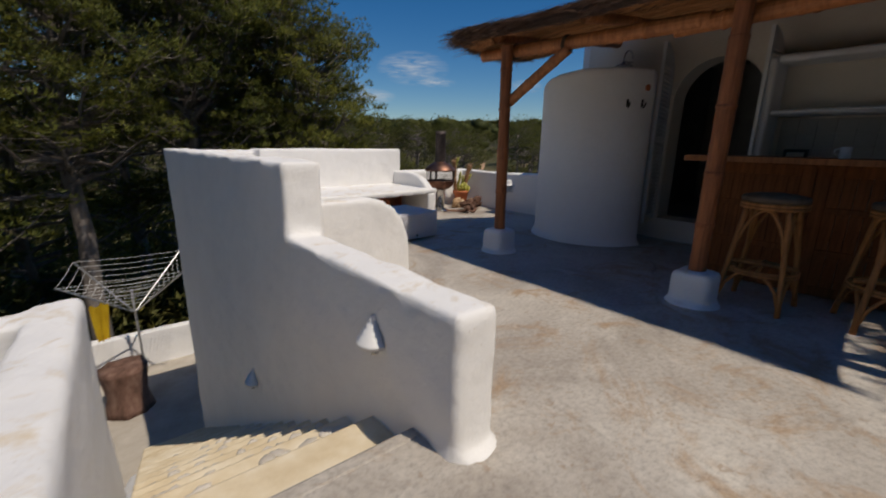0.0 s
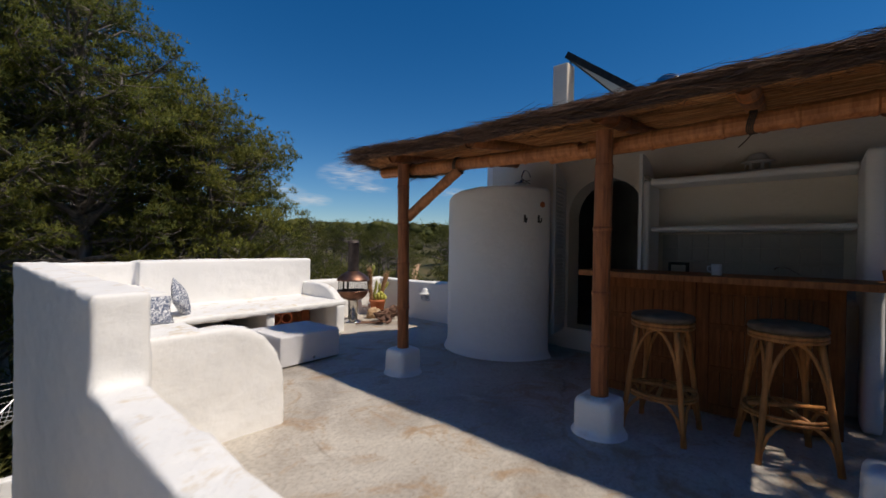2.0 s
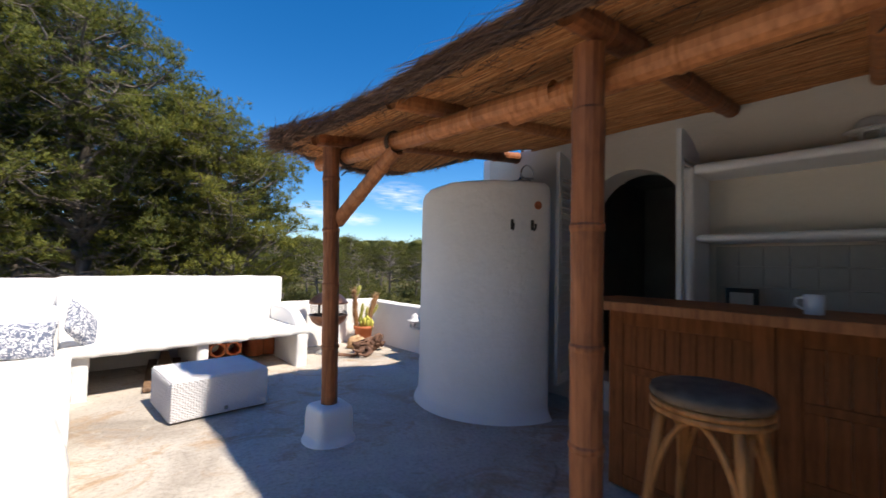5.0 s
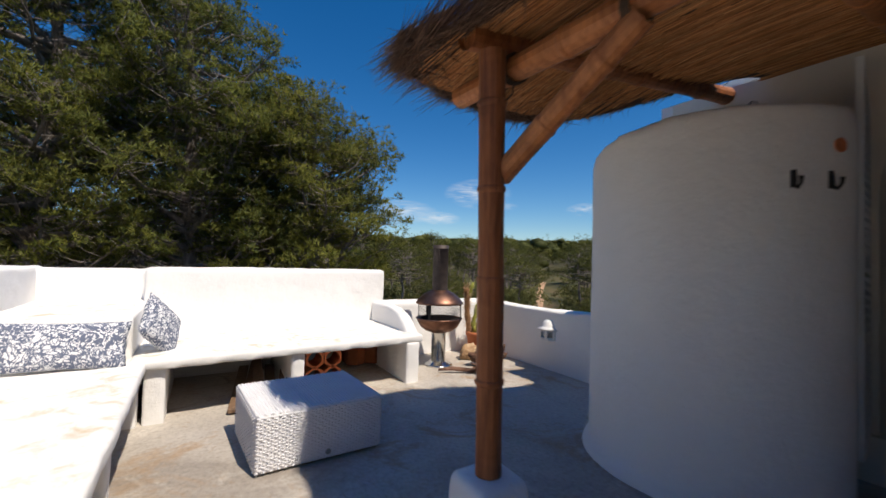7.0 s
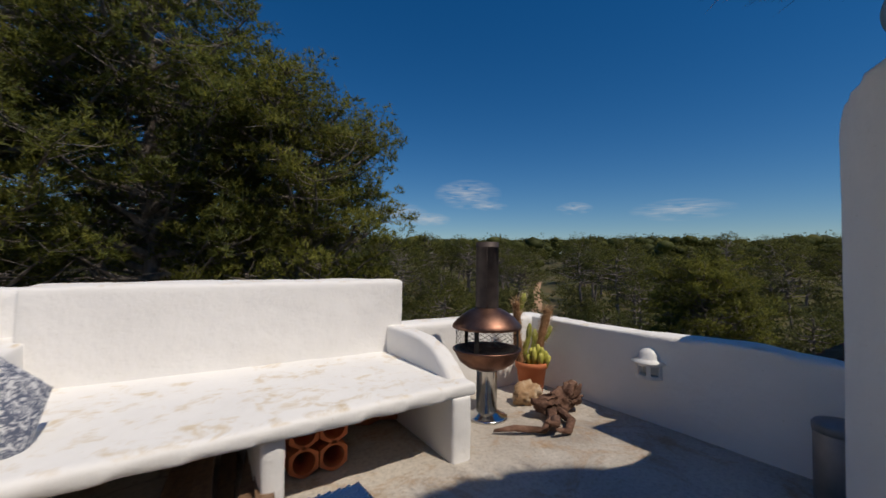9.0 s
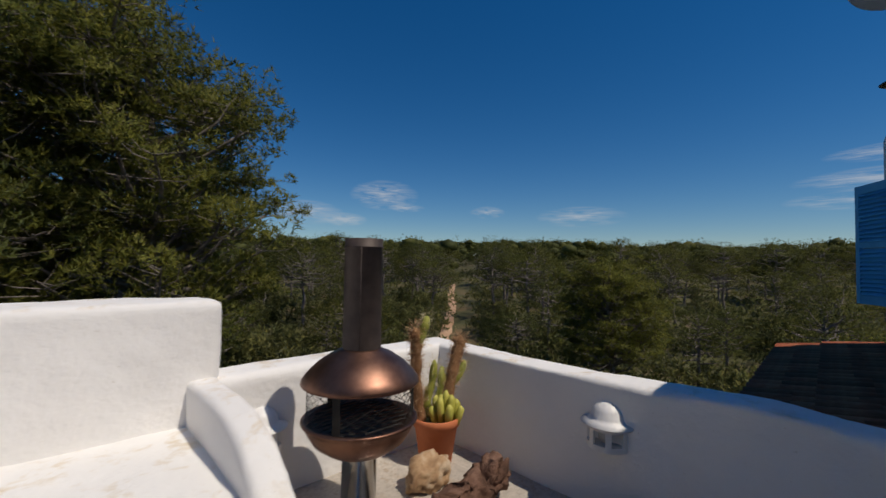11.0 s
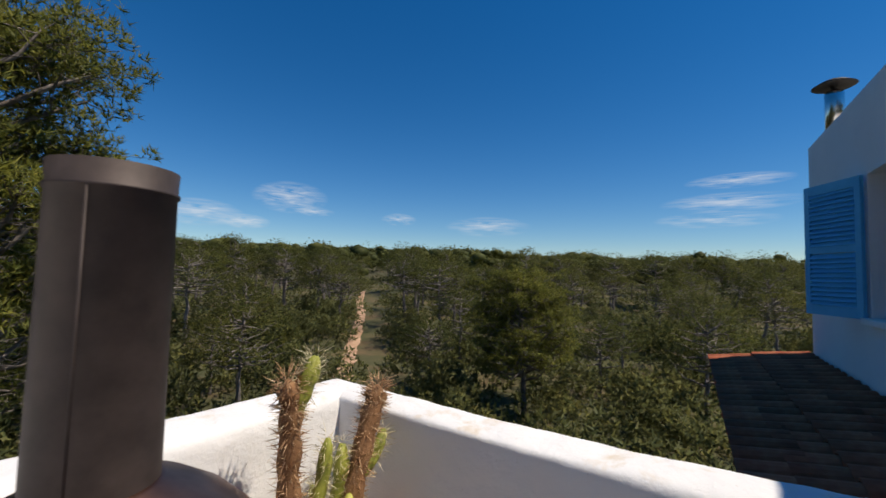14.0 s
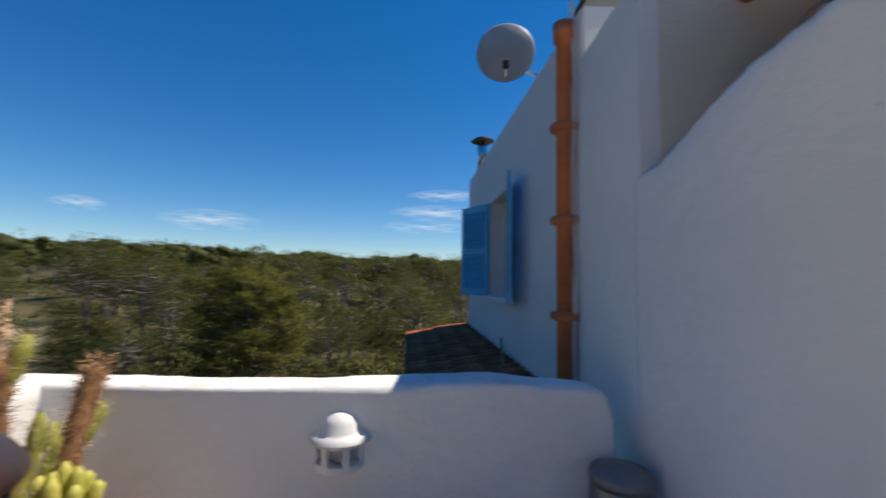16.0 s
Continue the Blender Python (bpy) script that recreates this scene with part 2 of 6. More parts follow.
def leaf_material(name, dark, light, through_part=0.5):
    mat, nt, p = node_material(name, 0.6, 0, 0.3)
    r = ramp(nt, island_random(nt), [(0.0, dark), (0.55, light), (1.0, (light[0] * 1.35, light[1] * 1.2, light[2]))])
    col = mix(nt, 1.0, r, ramp(nt, noise_tex(nt, world_coords(nt), 0.45, 3), [(0.3, (0.72,) * 3), (0.7, (1.2, 1.15, 1.0))]), "MULTIPLY")
    col = mix(nt, 1.0, col, ramp(nt, noise_tex(nt, world_coords(nt), 7, 4, 0.7), [(0.36, (0.82,) * 3), (0.64, (1.22, 1.2, 1.1))]), "MULTIPLY")
    nt.links.new(col, p.inputs["Base Color"])
    tone = ramp(nt, object_random(nt), [(0.0, (0.72, 0.80, 0.85)), (0.5, (1.0, 1.0, 1.0)), (1.0, (1.30, 1.18, 0.95))])
    nt.links.new(mix(nt, 1.0, col, tone, "MULTIPLY"), p.inputs["Base Color"])
    bump(nt, p, noise_tex(nt, world_coords(nt), 6, 4, 0.7), 0.8, 0.05)
    t = nt.nodes.new("ShaderNodeBsdfTranslucent")
    nt.links.new(col, t.inputs["Color"])
    m = nt.nodes.new("ShaderNodeMixShader")
    m.inputs[0].default_value = through_part
    out = nt.nodes["Material Output"]
    nt.links.new(p.outputs[0], m.inputs[1])
    nt.links.new(t.outputs[0], m.inputs[2])
    nt.links.new(m.outputs[0], out.inputs["Surface"])
    return mat


M_NEEDLE = leaf_material("pine_needles", (0.08, 0.105, 0.03), (0.185, 0.21, 0.052))
M_WOODS = leaf_material("far_foliage", (0.055, 0.070, 0.022), (0.125, 0.142, 0.042))
M_SHRUB = leaf_material("shrub_leaves", (0.095, 0.115, 0.048), (0.19, 0.21, 0.088))
M_BARK = simple("pine_bark", [(0.3, (0.10, 0.08, 0.068)), (0.55, (0.20, 0.17, 0.148)), (0.8, (0.34, 0.30, 0.27))], 8, 0.9, stretch=(1, 1, 0.3), bump_strength=0.8, distance=0.02)
M_GROUND = simple("wood_floor_earth", [(0.3, (0.05, 0.054, 0.018)), (0.5, (0.075, 0.072, 0.028)), (0.75, (0.16, 0.10, 0.05))], 0.35, 0.95, bump_scale=3)
M_PATH = simple("dirt_track", [(0.3, (0.36, 0.20, 0.11)), (0.7, (0.56, 0.38, 0.25))], 0.8, 0.95)
# whitewash darkened to grey to stand for the shade indoors
M_SHADEDROOM = simple("shaded_room_white", [(0.3, (0.30, 0.29, 0.28)), (0.7, (0.4, 0.39, 0.37))], 2, 0.9)
M_WOODBAR = bamboo_material("stained_bar_wood", (0.13, 0.040, 0.012), (0.24, 0.080, 0.024), 0.75, 0.15)
M_BLUE = simple("blue_shutter_paint", [(0.3, (0.06, 0.42, 0.70)), (0.7, (0.10, 0.50, 0.78))], 5, 0.55, bump_scale=30)
M_TILE = simple("old_roof_tile", [(0.3, (0.28, 0.075, 0.04)), (0.5, (0.42, 0.12, 0.06)), (0.75, (0.55, 0.20, 0.10))], 7, 0.9, spec=0.15, vary=0.4)
M_CLAY = simple("terracotta", [(0.3, (0.48, 0.135, 0.052)), (0.7, (0.64, 0.21, 0.09))], 6, 0.75, vary=0.15)
M_COPPER = simple("aged_copper", [(0.3, (0.12, 0.062, 0.045)), (0.5, (0.21, 0.11, 0.078)), (0.75, (0.32, 0.18, 0.125))], 7, 0.44, 1.0, bump_strength=0.06)
M_FLUE = simple("brown_sheet_steel", [(0.3, (0.045, 0.034, 0.03)), (0.7, (0.08, 0.06, 0.053))], 14, 0.6, 0.3, bump_strength=0.06)
M_STEEL = simple("polished_steel", [(0.3, (0.55, 0.54, 0.52)), (0.7, (0.68, 0.67, 0.65))], 3, 0.16, 1.0, bump_strength=0.03)
M_IRON = simple("dark_iron", [(0.3, (0.02, 0.018, 0.017)), (0.7, (0.05, 0.045, 0.04))], 12, 0.6, 0.5)


def wicker_material():
    mat, nt, p = node_material("white_wicker", 0.6, 0, 0.35)
    v = coords(nt)
    w = add(nt, "ShaderNodeTexWave", Scale=22.0, Distortion=0.3)
    w.bands_direction = "Z"
    nt.links.new(v, w.inputs["Vector"])
    w2 = add(nt, "ShaderNodeTexWave", Scale=14.0, Distortion=0.3)
    w2.bands_direction = "DIAGONAL"
    nt.links.new(v, w2.inputs["Vector"])
    h = math_node(nt, "MULTIPLY", w.outputs["Fac"], w2.outputs["Fac"])
    col = mix(nt, noise_tex(nt, v, 8), (0.62, 0.61, 0.63), (0.76, 0.75, 0.76))
    nt.links.new(col, p.inputs["Base Color"])
    bump(nt, p, h, 0.6, 0.006)
    return mat


M_WICKER = wicker_material()


def damask_material():
    mat, nt, p = node_material("printed_cotton", 0.95, 0, 0.1)
    v = coords(nt)
    n = noise_tex(nt, v, 17, 1.5, 0.5, 2.6)
    m1 = ramp(nt, n, [(0.44, (0, 0, 0)), (0.47, (1, 1, 1)), (0.57, (1, 1, 1)), (0.60, (0, 0, 0))])
    m2 = ramp(nt, noise_tex(nt, v, 30, 1, 0.5, 1.8), [(0.57, (0, 0, 0)), (0.60, (1, 1, 1))])
    both = mix(nt, 1.0, m1, m2, "LIGHTEN")
    col = mix(nt, both, (0.72, 0.72, 0.73), (0.13, 0.15, 0.21))
    nt.links.new(col, p.inputs["Base Color"])
    bump(nt, p, noise_tex(nt, v, 160, 2), 0.3, 0.002)
    return mat


M_PRINT = damask_material()
M_CUSHION = simple("brown_leatherette", [(0.3, (0.11, 0.075, 0.048)), (0.7, (0.20, 0.145, 0.10))], 12, 0.7, spec=0.2)

# ---- ground and large structure ----
PATH_WAY = Vector((0.716, 0.698, 0))


def ground_height(x, y):
    d = math.hypot(x - 4, y - 4)
    turn = math.degrees(math.atan2(y - 4, x - 4))
    rise = -5.0 + max(0.0, min(d, 260) - 22) * (0.036 + 0.014 * min(1, max(0, (turn - 8) / 22)))
    return rise + 0.5 * noise.noise((x * 0.05, y * 0.05, 0.3)) * min(1, d / 30)


def wall_x(y):
    return 1.0 - 0.0334 * (y - 0.665)


LOW = -3.5
# ground: one sheet out to the horizon
verts, faces = [], []
rings = [0.0] + [3 * 1.16 ** i for i in range(44)]
for r in rings:
    for k in range(96):
        a = 2 * math.pi * k / 96
        x, y = 4 + r * math.cos(a), 4 + r * math.sin(a)
        verts.append((x, y, ground_height(x, y)))
for i in range(len(rings) - 1):
    for k in range(96):
        faces.append((i * 96 + k, (i + 1) * 96 + k, (i + 1) * 96 + (k + 1) % 96, i * 96 + (k + 1) % 96))
tagged(raw("ground", verts, faces, M_GROUND, smooth=True), "brown-green earth of a pine wood", "ground", kind="structure")
# dirt track through the wood
verts, faces = [], []
for i in range(120):
    s = 20 + i * 0.45
    bend = 0.6 * math.sin(s * 0.07) * min(1, max(0, (s - 30) / 30)) + 0.004 * max(0, s - 40) ** 1.5 - 1.1 * max(0, 1 - (s - 20) / 28) - 0.022 * s
    c = Vector((4.42, 4.43, 0)) + PATH_WAY * s + Vector((0.698, -0.716, 0)) * bend
    for e in (-1, -0.4, 0.4, 1):
        w = 0.46 + 0.22 * noise.noise((s * 0.55, 3 + 5 * e, 1)) + 0.1 * noise.noise((s * 1.9, 7 * e, 4))
        q = c + Vector((0.698, -0.716, 0)) * e * w
        verts.append((q.x, q.y, ground_height(q.x, q.y) + 0.16 - 0.05 * abs(e)))
for i in range(119):
    for k in range(3):
        faces.append((i * 4 + k, i * 4 + k + 1, i * 4 + k + 5, i * 4 + k + 4))
tagged(raw("path", verts, faces, M_PATH, smooth=True), "narrow reddish dirt track running into pine wood", "path", kind="structure")

# terrace slab with the stair well left open
bm = bmesh.new()
box(bm, 1.03, 5.95, 0.92, 6.6, -0.22, 0.0)
box(bm, -3.0, 5.95, -3.6, 0.92, -0.22, 0.0)
tagged(part("floor", bm, M_FLOOR), "worn grey concrete terrace floor with rusty stains", "floor", kind="structure")
# storey below the terrace
bm = bmesh.new()
box(bm, 1.05, 5.97, 0.95, 6.55, -5.2, -0.225)
box(bm, -3.0, 5.97, -3.55, 0.90, -5.2, -0.225)
tagged(part("wall_lower", bm, M_WHITE), "white rendered storey under the terrace", "wall", kind="structure")
# yard below
bm = bmesh.new()
box(bm, -5.0, 4.5, 0.9, 10.6, LOW - 0.3, LOW)
tagged(part("yard", bm, M_LOWFLOOR), "grey cement yard at the foot of the stairs", "yard", kind="structure")
bm = bmesh.new()
box(bm, -5.0, 4.5, 9.75, 9.95, LOW - 0.2, LOW + 0.75)
tagged(hand_made(part("wall_yard", bm, M_WHITE), 0.05), "low white wall round the yard", "wall", kind="structure")

# stair wall: low run, then full height
bm = bmesh.new()
prism(bm, [(wall_x(0.66), 0.66), (wall_x(0.66) + 0.22, 0.66), (wall_x(2.3) + 0.22, 2.3), (wall_x(2.3), 2.3)], "z", -2.6, 0.6)
prism(bm, [(wall_x(2.25), 2.25), (wall_x(2.25) + 0.26, 2.25), (wall_x(6.65) + 0.3, 6.65), (wall_x(6.65), 6.65)], "z", LOW - 0.2, 1.07)
lathe(bm, [(0.15, -0.05), (0.15, 0.006)], 24, (1.12, 0.74))
tagged(hand_made(part("wall_west", bm, M_WHITE), 0.026, 5, 0.018, 0.03), "white limewashed stair wall stepping up to bench height", "wall", kind="structure")
# outer stair wall
bm = bmesh.new()
prism(bm, [(0.35, -0.6), (0.35, 0.50), (2.4, 0.40), (2.5, -2.0)], "x", -0.27, -0.06)
prism(bm, [(2.1, -2.0), (2.1, 0.40), (2.32, 0.40), (2.32, -2.0)], "x", -1.6, -0.08)
prism(bm, [(0.4, -0.8), (0.4, -0.1), (2.2, -0.9), (6.0, -3.3), (6.0, -3.8), (2.4, -2.6)], "x", -0.2, 0.02)
tagged(hand_made(part("wall_stair", bm, M_WHITE), 0.028), "white limewashed outer stair parapet", "wall", kind="structure")

# north wall behind the bench and north parapet
bm = bmesh.new()
box(bm, 0.84, 2.0, 6.42, 6.65, -0.1, 1.06)
box(bm, 1.93, 4.38, 6.18, 6.62, -0.1, 1.08)
tagged(hand_made(part("wall_north", bm, M_WHITE), 0.028), "thick white limewashed back wall of the bench", "wall", kind="structure")
bm = bmesh.new()
box(bm, 4.34, 6.1, 6.14, 6.4, -0.6, 0.69)
tagged(hand_made(part("parapet_north", bm, M_WHITE), 0.028), "white limewashed parapet", "wall", kind="structure")
bm = bmesh.new()
prism(bm, [(6.38, -0.6), (6.38, 0.69), (5.0, 0.675), (4.2, 0.71), (3.70, 0.69), (3.64, 0.66), (3.61, 0.58), (3.61, -0.6)], "x", 5.88, 6.1)
tagged(hand_made(part("parapet_east", bm, M_WHITE), 0.028), "white limewashed parapet with a rounded end", "wall", kind="structure")

# unseen wall added to the south to cut blue sky light under the pergola
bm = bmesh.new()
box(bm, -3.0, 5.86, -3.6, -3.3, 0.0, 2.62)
tagged(part("wall_south", bm, M_HOUSE), "unseen plain wall added to keep sky light off the terrace", "wall", kind="structure")

# house: terrace front with arched doorway, side wall, roof
ARCH_Y, ARCH_R, ARCH_SPRING, SILL = 1.66, 0.48, 1.74, 0.27
arch = [(ARCH_Y - ARCH_R, SILL)] + [(ARCH_Y - ARCH_R * math.cos(math.pi * i / 24), ARCH_SPRING + ARCH_R * math.sin(math.pi * i / 24)) for i in range(25)] + [(ARCH_Y + ARCH_R, SILL)]
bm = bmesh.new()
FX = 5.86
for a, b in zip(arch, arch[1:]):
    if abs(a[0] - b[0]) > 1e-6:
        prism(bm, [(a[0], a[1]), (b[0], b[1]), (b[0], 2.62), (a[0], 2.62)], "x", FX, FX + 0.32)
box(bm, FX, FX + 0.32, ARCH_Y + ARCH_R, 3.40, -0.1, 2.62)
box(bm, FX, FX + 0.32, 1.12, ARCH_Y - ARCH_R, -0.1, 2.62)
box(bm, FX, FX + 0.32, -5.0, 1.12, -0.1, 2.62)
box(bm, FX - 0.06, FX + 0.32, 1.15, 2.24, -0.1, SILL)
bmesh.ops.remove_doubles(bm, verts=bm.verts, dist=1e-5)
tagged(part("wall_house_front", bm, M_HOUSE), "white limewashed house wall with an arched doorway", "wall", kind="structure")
bm = bmesh.new()
prism(bm, [(FX + 0.32, 2.95), (FX + 0.32, 3.40), (FX, 3.40), (FX, 3.50), (6.62, 3.50), (6.62, 2.95)], "z", -5.0, 2.618)
box(bm, 6.25, 6.62, 2.6, 3.02, 2.6, 3.1)
box(bm, 6.62, 6.8, 2.6, 3.475, -5.0, 2.99)
tagged(part("wall_house_corner", bm, M_WHITE), "white limewashed corner of the house", "wall", kind="structure")
# long side wall with its window, in its own turned frame: u along the wall, v outwards
SIDE = pose(6.5, 3.475, 0, 0, 0, 3.7)
W0, W1, WZ0, WZ1 = 2.02, 3.16, 0.94, 2.21
bm = bmesh.new()
for u0, u1, z0, z1 in ((0.15, W0, -5, 2.99), (W1, 5.18, -5, 2.99), (W0, W1, -5, WZ0), (W0, W1, WZ1, 2.99)):
    box(bm, u0, u1, -0.35, 0.0, z0, z1)
bmesh.ops.remove_doubles(bm, verts=bm.verts, dist=1e-5)
ob = part("wall_house_side", bm, M_WHITE)
ob.matrix_world = SIDE
tagged(ob, "white limewashed side wall of the house", "wall", kind="structure")
bm = bmesh.new()
box(bm, 4.83, 5.18, -6.0, -0.35, -5, 2.99)
box(bm, 0.1, 4.83, -6.0, -0.35, 2.75, 2.88)
ob = part("roof_house", bm, M_HOUSE)
ob.matrix_world = SIDE
tagged(ob, "flat white roof of the house", "roof", kind="structure")
# window in the side wall
win = tagged(new("window_1"), "white-framed window with open blue louvred shutters", "window", kind="structure")
win.matrix_world = SIDE
bm = bmesh.new()
for u0, u1, z0, z1 in ((W0, W0 + 0.06, WZ0, WZ1), (W1 - 0.06, W1, WZ0, WZ1), (W0 + 0.06, W1 - 0.06, WZ0, WZ0 + 0.06), (W0 + 0.06, W1 - 0.06, WZ1 - 0.06, WZ1), (2.56, 2.62, WZ0 + 0.06, WZ1 - 0.06)):
    box(bm, u0, u1, -0.24, -0.18, z0, z1, 0.006, 1)
M_PAINT = simple("white_joinery_paint", [(0.3, (0.70, 0.69, 0.66)), (0.7, (0.78, 0.77, 0.75))], 4, 0.5, bump_scale=25, bump_strength=0.15)
part("window_frame", bm, M_PAINT, win)
M_GLASS, nt, p = node_material("window_glass", 0.04, 0, 0.5)
p.inputs["Base Color"].default_value = (0.03, 0.035, 0.04, 1)
for u0, u1 in ((W0 + 0.06, 2.56), (2.62, W1 - 0.06)):
    bm = bmesh.new()
    box(bm, u0, u1, -0.215, -0.205, WZ0 + 0.06, WZ1 - 0.06)
    part("pane", bm, M_GLASS, win)
bm = bmesh.new()
box(bm, W0 - 0.05, W1 + 0.05, -0.2, 0.06, WZ0 - 0.05, WZ0 + 0.005, 0.01, 2)
part("window_sill", bm, M_WHITE, win)


def louvred_leaf(parent, m, width, height, rails, material, arched=False, slat_gap=0.045):
    """One shutter leaf: stiles, rails and slats; u from the hinge, z from its foot."""
    def top(u):
        return height if not arched else height - 0.30 + 0.30 * math.sqrt(max(0, 1 - ((width - u) / (width + 0.03)) ** 2))
    leaf = new("shutter_leaf")
    leaf.parent, leaf.matrix_local = parent, m
    st = 0.06
    bm = bmesh.new()
    for u0, u1 in ((0, st), (width - st, width)):
        prism(bm, [(u0, 0), (u1, 0), (u1, top(u1)), (u0, top(u0))], "y", -0.017, 0.017)
    part("stile", bm, material, leaf)
    bm = bmesh.new()
    edges = [0.0] + rails + [None]
    for r in edges[:-1]:
        box(bm, st, width - st, -0.016, 0.016, r, r + 0.07 if r else 0.1)
    n = 6
    us = [st + (width - 2 * st) * i / n for i in range(n + 1)]
    for a, b in zip(us, us[1:]):
        prism(bm, [(a, top(st) - 0.09), (b, top(st) - 0.09), (b, top(b)), (a, top(a))], "y", -0.016, 0.016)
    part("rail", bm, material, leaf)
    stops = [0.1] + [v for r in rails for v in (r, r + 0.07)] + [top(st) - 0.09]
    slat = None
    for lo, hi in zip(stops[0::2], stops[1::2]):
        z = lo + 0.02
        while z < hi + 0.012:
            if slat is None:
                bm = bmesh.new()
                box(bm, st, width - st, -0.032, 0.032, -0.004, 0.004, m=Matrix.Rotation(radians(-52), 4, "X"))
                slat = part("slat", bm, material, leaf)
                slat.location.z = z
            else:
                o = slat.copy()
                scene.collection.objects.link(o)
                o.location.z = z
            z += slat_gap
    return leaf


louvred_leaf(win, pose(W1 + 0.02, 0.03, WZ0 - 0.01, 0, 0, 27), 0.62, 1.28, [0.60], M_BLUE)
louvred_leaf(win, pose(W0 - 0.03, 0.03, WZ0 - 0.01, 0, 0, 166), 0.60, 1.28, [0.60], M_BLUE)

# arched door shutters, opened at right angles to the wall
door = tagged(new("door_1"), "open arched doorway with white louvred shutters", "door", kind="structure")
door.location = (FX, ARCH_Y, SILL)
louvred_leaf(door, pose(-0.015, 0.53, -0.02, 0, 0, 191), 0.50, 2.12, [1.0], M_PAINT, True, 0.05)
louvred_leaf(door, pose(-0.015, -0.56, -0.02, 0, 0, 180), 0.43, 2.12, [1.0], M_PAINT, True, 0.05)

# room behind the arch; its dimness is put into the grey colour
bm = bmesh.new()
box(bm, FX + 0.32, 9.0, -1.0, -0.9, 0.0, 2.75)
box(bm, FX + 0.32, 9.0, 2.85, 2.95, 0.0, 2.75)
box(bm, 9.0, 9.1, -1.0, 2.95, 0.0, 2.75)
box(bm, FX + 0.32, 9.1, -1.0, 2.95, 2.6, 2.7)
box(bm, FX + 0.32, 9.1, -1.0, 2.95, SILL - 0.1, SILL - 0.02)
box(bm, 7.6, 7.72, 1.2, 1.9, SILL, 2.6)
tagged(part("wall_room", bm, M_SHADEDROOM), "whitewashed room behind the doorway, coloured grey for its shade", "wall", kind="structure")

# curved shower wall
CX, CY, CR, CT = 5.285, 2.79, 0.745, 0.12


def shower_top(a):
    """Height of the shower wall at an angle in degrees."""
    k = min(1, max(0, (a - 58) / 145))
    return 1.67 + 0.38 * math.sin(k * math.pi / 2) ** 1.02


bm = bmesh.new()
secs = []
N = 72
for i in range(N + 1):
    a = 48 + (264 - 48) * i / N
    ca, sa = math.cos(radians(a)), math.sin(radians(a))
    t = shower_top(a)
    if a > 258:
        t -= 0.05 * ((a - 258) / 6) ** 2
    run = (1 / max(sa, 0.5) if a < 90 else 1.0) * (1 - 0.035 * max(0, (150 - a) / 90))
    secs.append([bm.verts.new((CX + r * run * ca, CY + r * run * sa, z)) for r, z in ((CR + 0.05, -0.05), (CR + 0.045, 0.02), (CR, 0.07), (CR, t), (CR - CT, t), (CR - CT, -0.05))])
for s, e in zip(secs, secs[1:]):
    for k in range(6):
        bm.faces.new((s[k], s[(k + 1) % 6], e[(k + 1) % 6], e[k]))
bm.faces.new(secs[0])
bm.faces.new(secs[-1][::-1])
bmesh.ops.recalc_face_normals(bm, faces=bm.faces)
tagged(hand_made(part("wall_shower", bm, M_WHITE), 0.028, 4, 0.006, 0.012), "curved white shower wall with a sloping rounded top", "wall", kind="structure")

# ---- built-in bench ----
bm = bmesh.new()
box(bm, 0.9, 1.98, 5.05, 6.5, -0.05, 0.755)
tagged(hand_made(part("bench_corner_block", bm, M_SEAT), 0.026), "white masonry corner block with a flat ledge", "masonry block")
bench = thing("masonry_bench", pose(0, 0, 0), "white limewashed masonry bench along the back wall", "bench", "terrace benches")
bm = bmesh.new()
prism(bm, [(1.98, 4.86), (4.36, 5.06), (4.36, 6.3), (1.98, 6.3)], "z", 0.395, 0.475)
hand_made(part("seat", bm, M_SEAT, bench), 0.022, 4, 0.012, 0.015)
for x0, x1, y0 in ((2.06, 2.2, 4.92), (3.08, 3.19, 5.0), (4.18, 4.32, 5.05)):
    bm = bmesh.new()
    box(bm, x0, x1, y0, 6.25, -0.05, 0.40)
    hand_made(part("support", bm, M_WHITE, bench), 0.022, 4)
bm = bmesh.new()
prism(bm, [(6.3, 0.3), (6.3, 0.69), (5.85, 0.70), (5.6, 0.69), (5.42, 0.64), (5.25, 0.54), (5.12, 0.42), (5.12, 0.3)], "x", 4.23, 4.37)
hand_made(part("armrest", bm, M_WHITE, bench), 0.022, 4)
bench2 = thing("masonry_bench", pose(0, 0, 0), "white limewashed masonry bench along the stair wall", "bench", "terrace benches")
bm = bmesh.new()
prism(bm, [(1.0, 2.6), (2.10, 2.62), (2.08, 4.98), (1.95, 5.2), (1.0, 5.2)], "z", 0.36, 0.45)
hand_made(part("seat", bm, M_SEAT, bench2), 0.022, 4, 0.012, 0.015)
for y0 in (3.86, 4.9):
    bm = bmesh.new()
    box(bm, 1.05, 2.04, y0, y0 + 0.12, -0.05, 0.40)
    hand_made(part("support", bm, M_WHITE, bench2), 0.022, 4)
bm = bmesh.new()
prism(bm, [(1.0, -0.05), (1.0, 0.76), (1.72, 0.76), (1.85, 0.73), (1.96, 0.66), (2.04, 0.55), (2.09, 0.42), (2.11, 0.3), (2.11, -0.05)], "y", 2.56, 2.72)
hand_made(part("armrest", bm, M_WHITE, bench2), 0.022, 4)

# ---- pergola ----
EAVE = 3.5


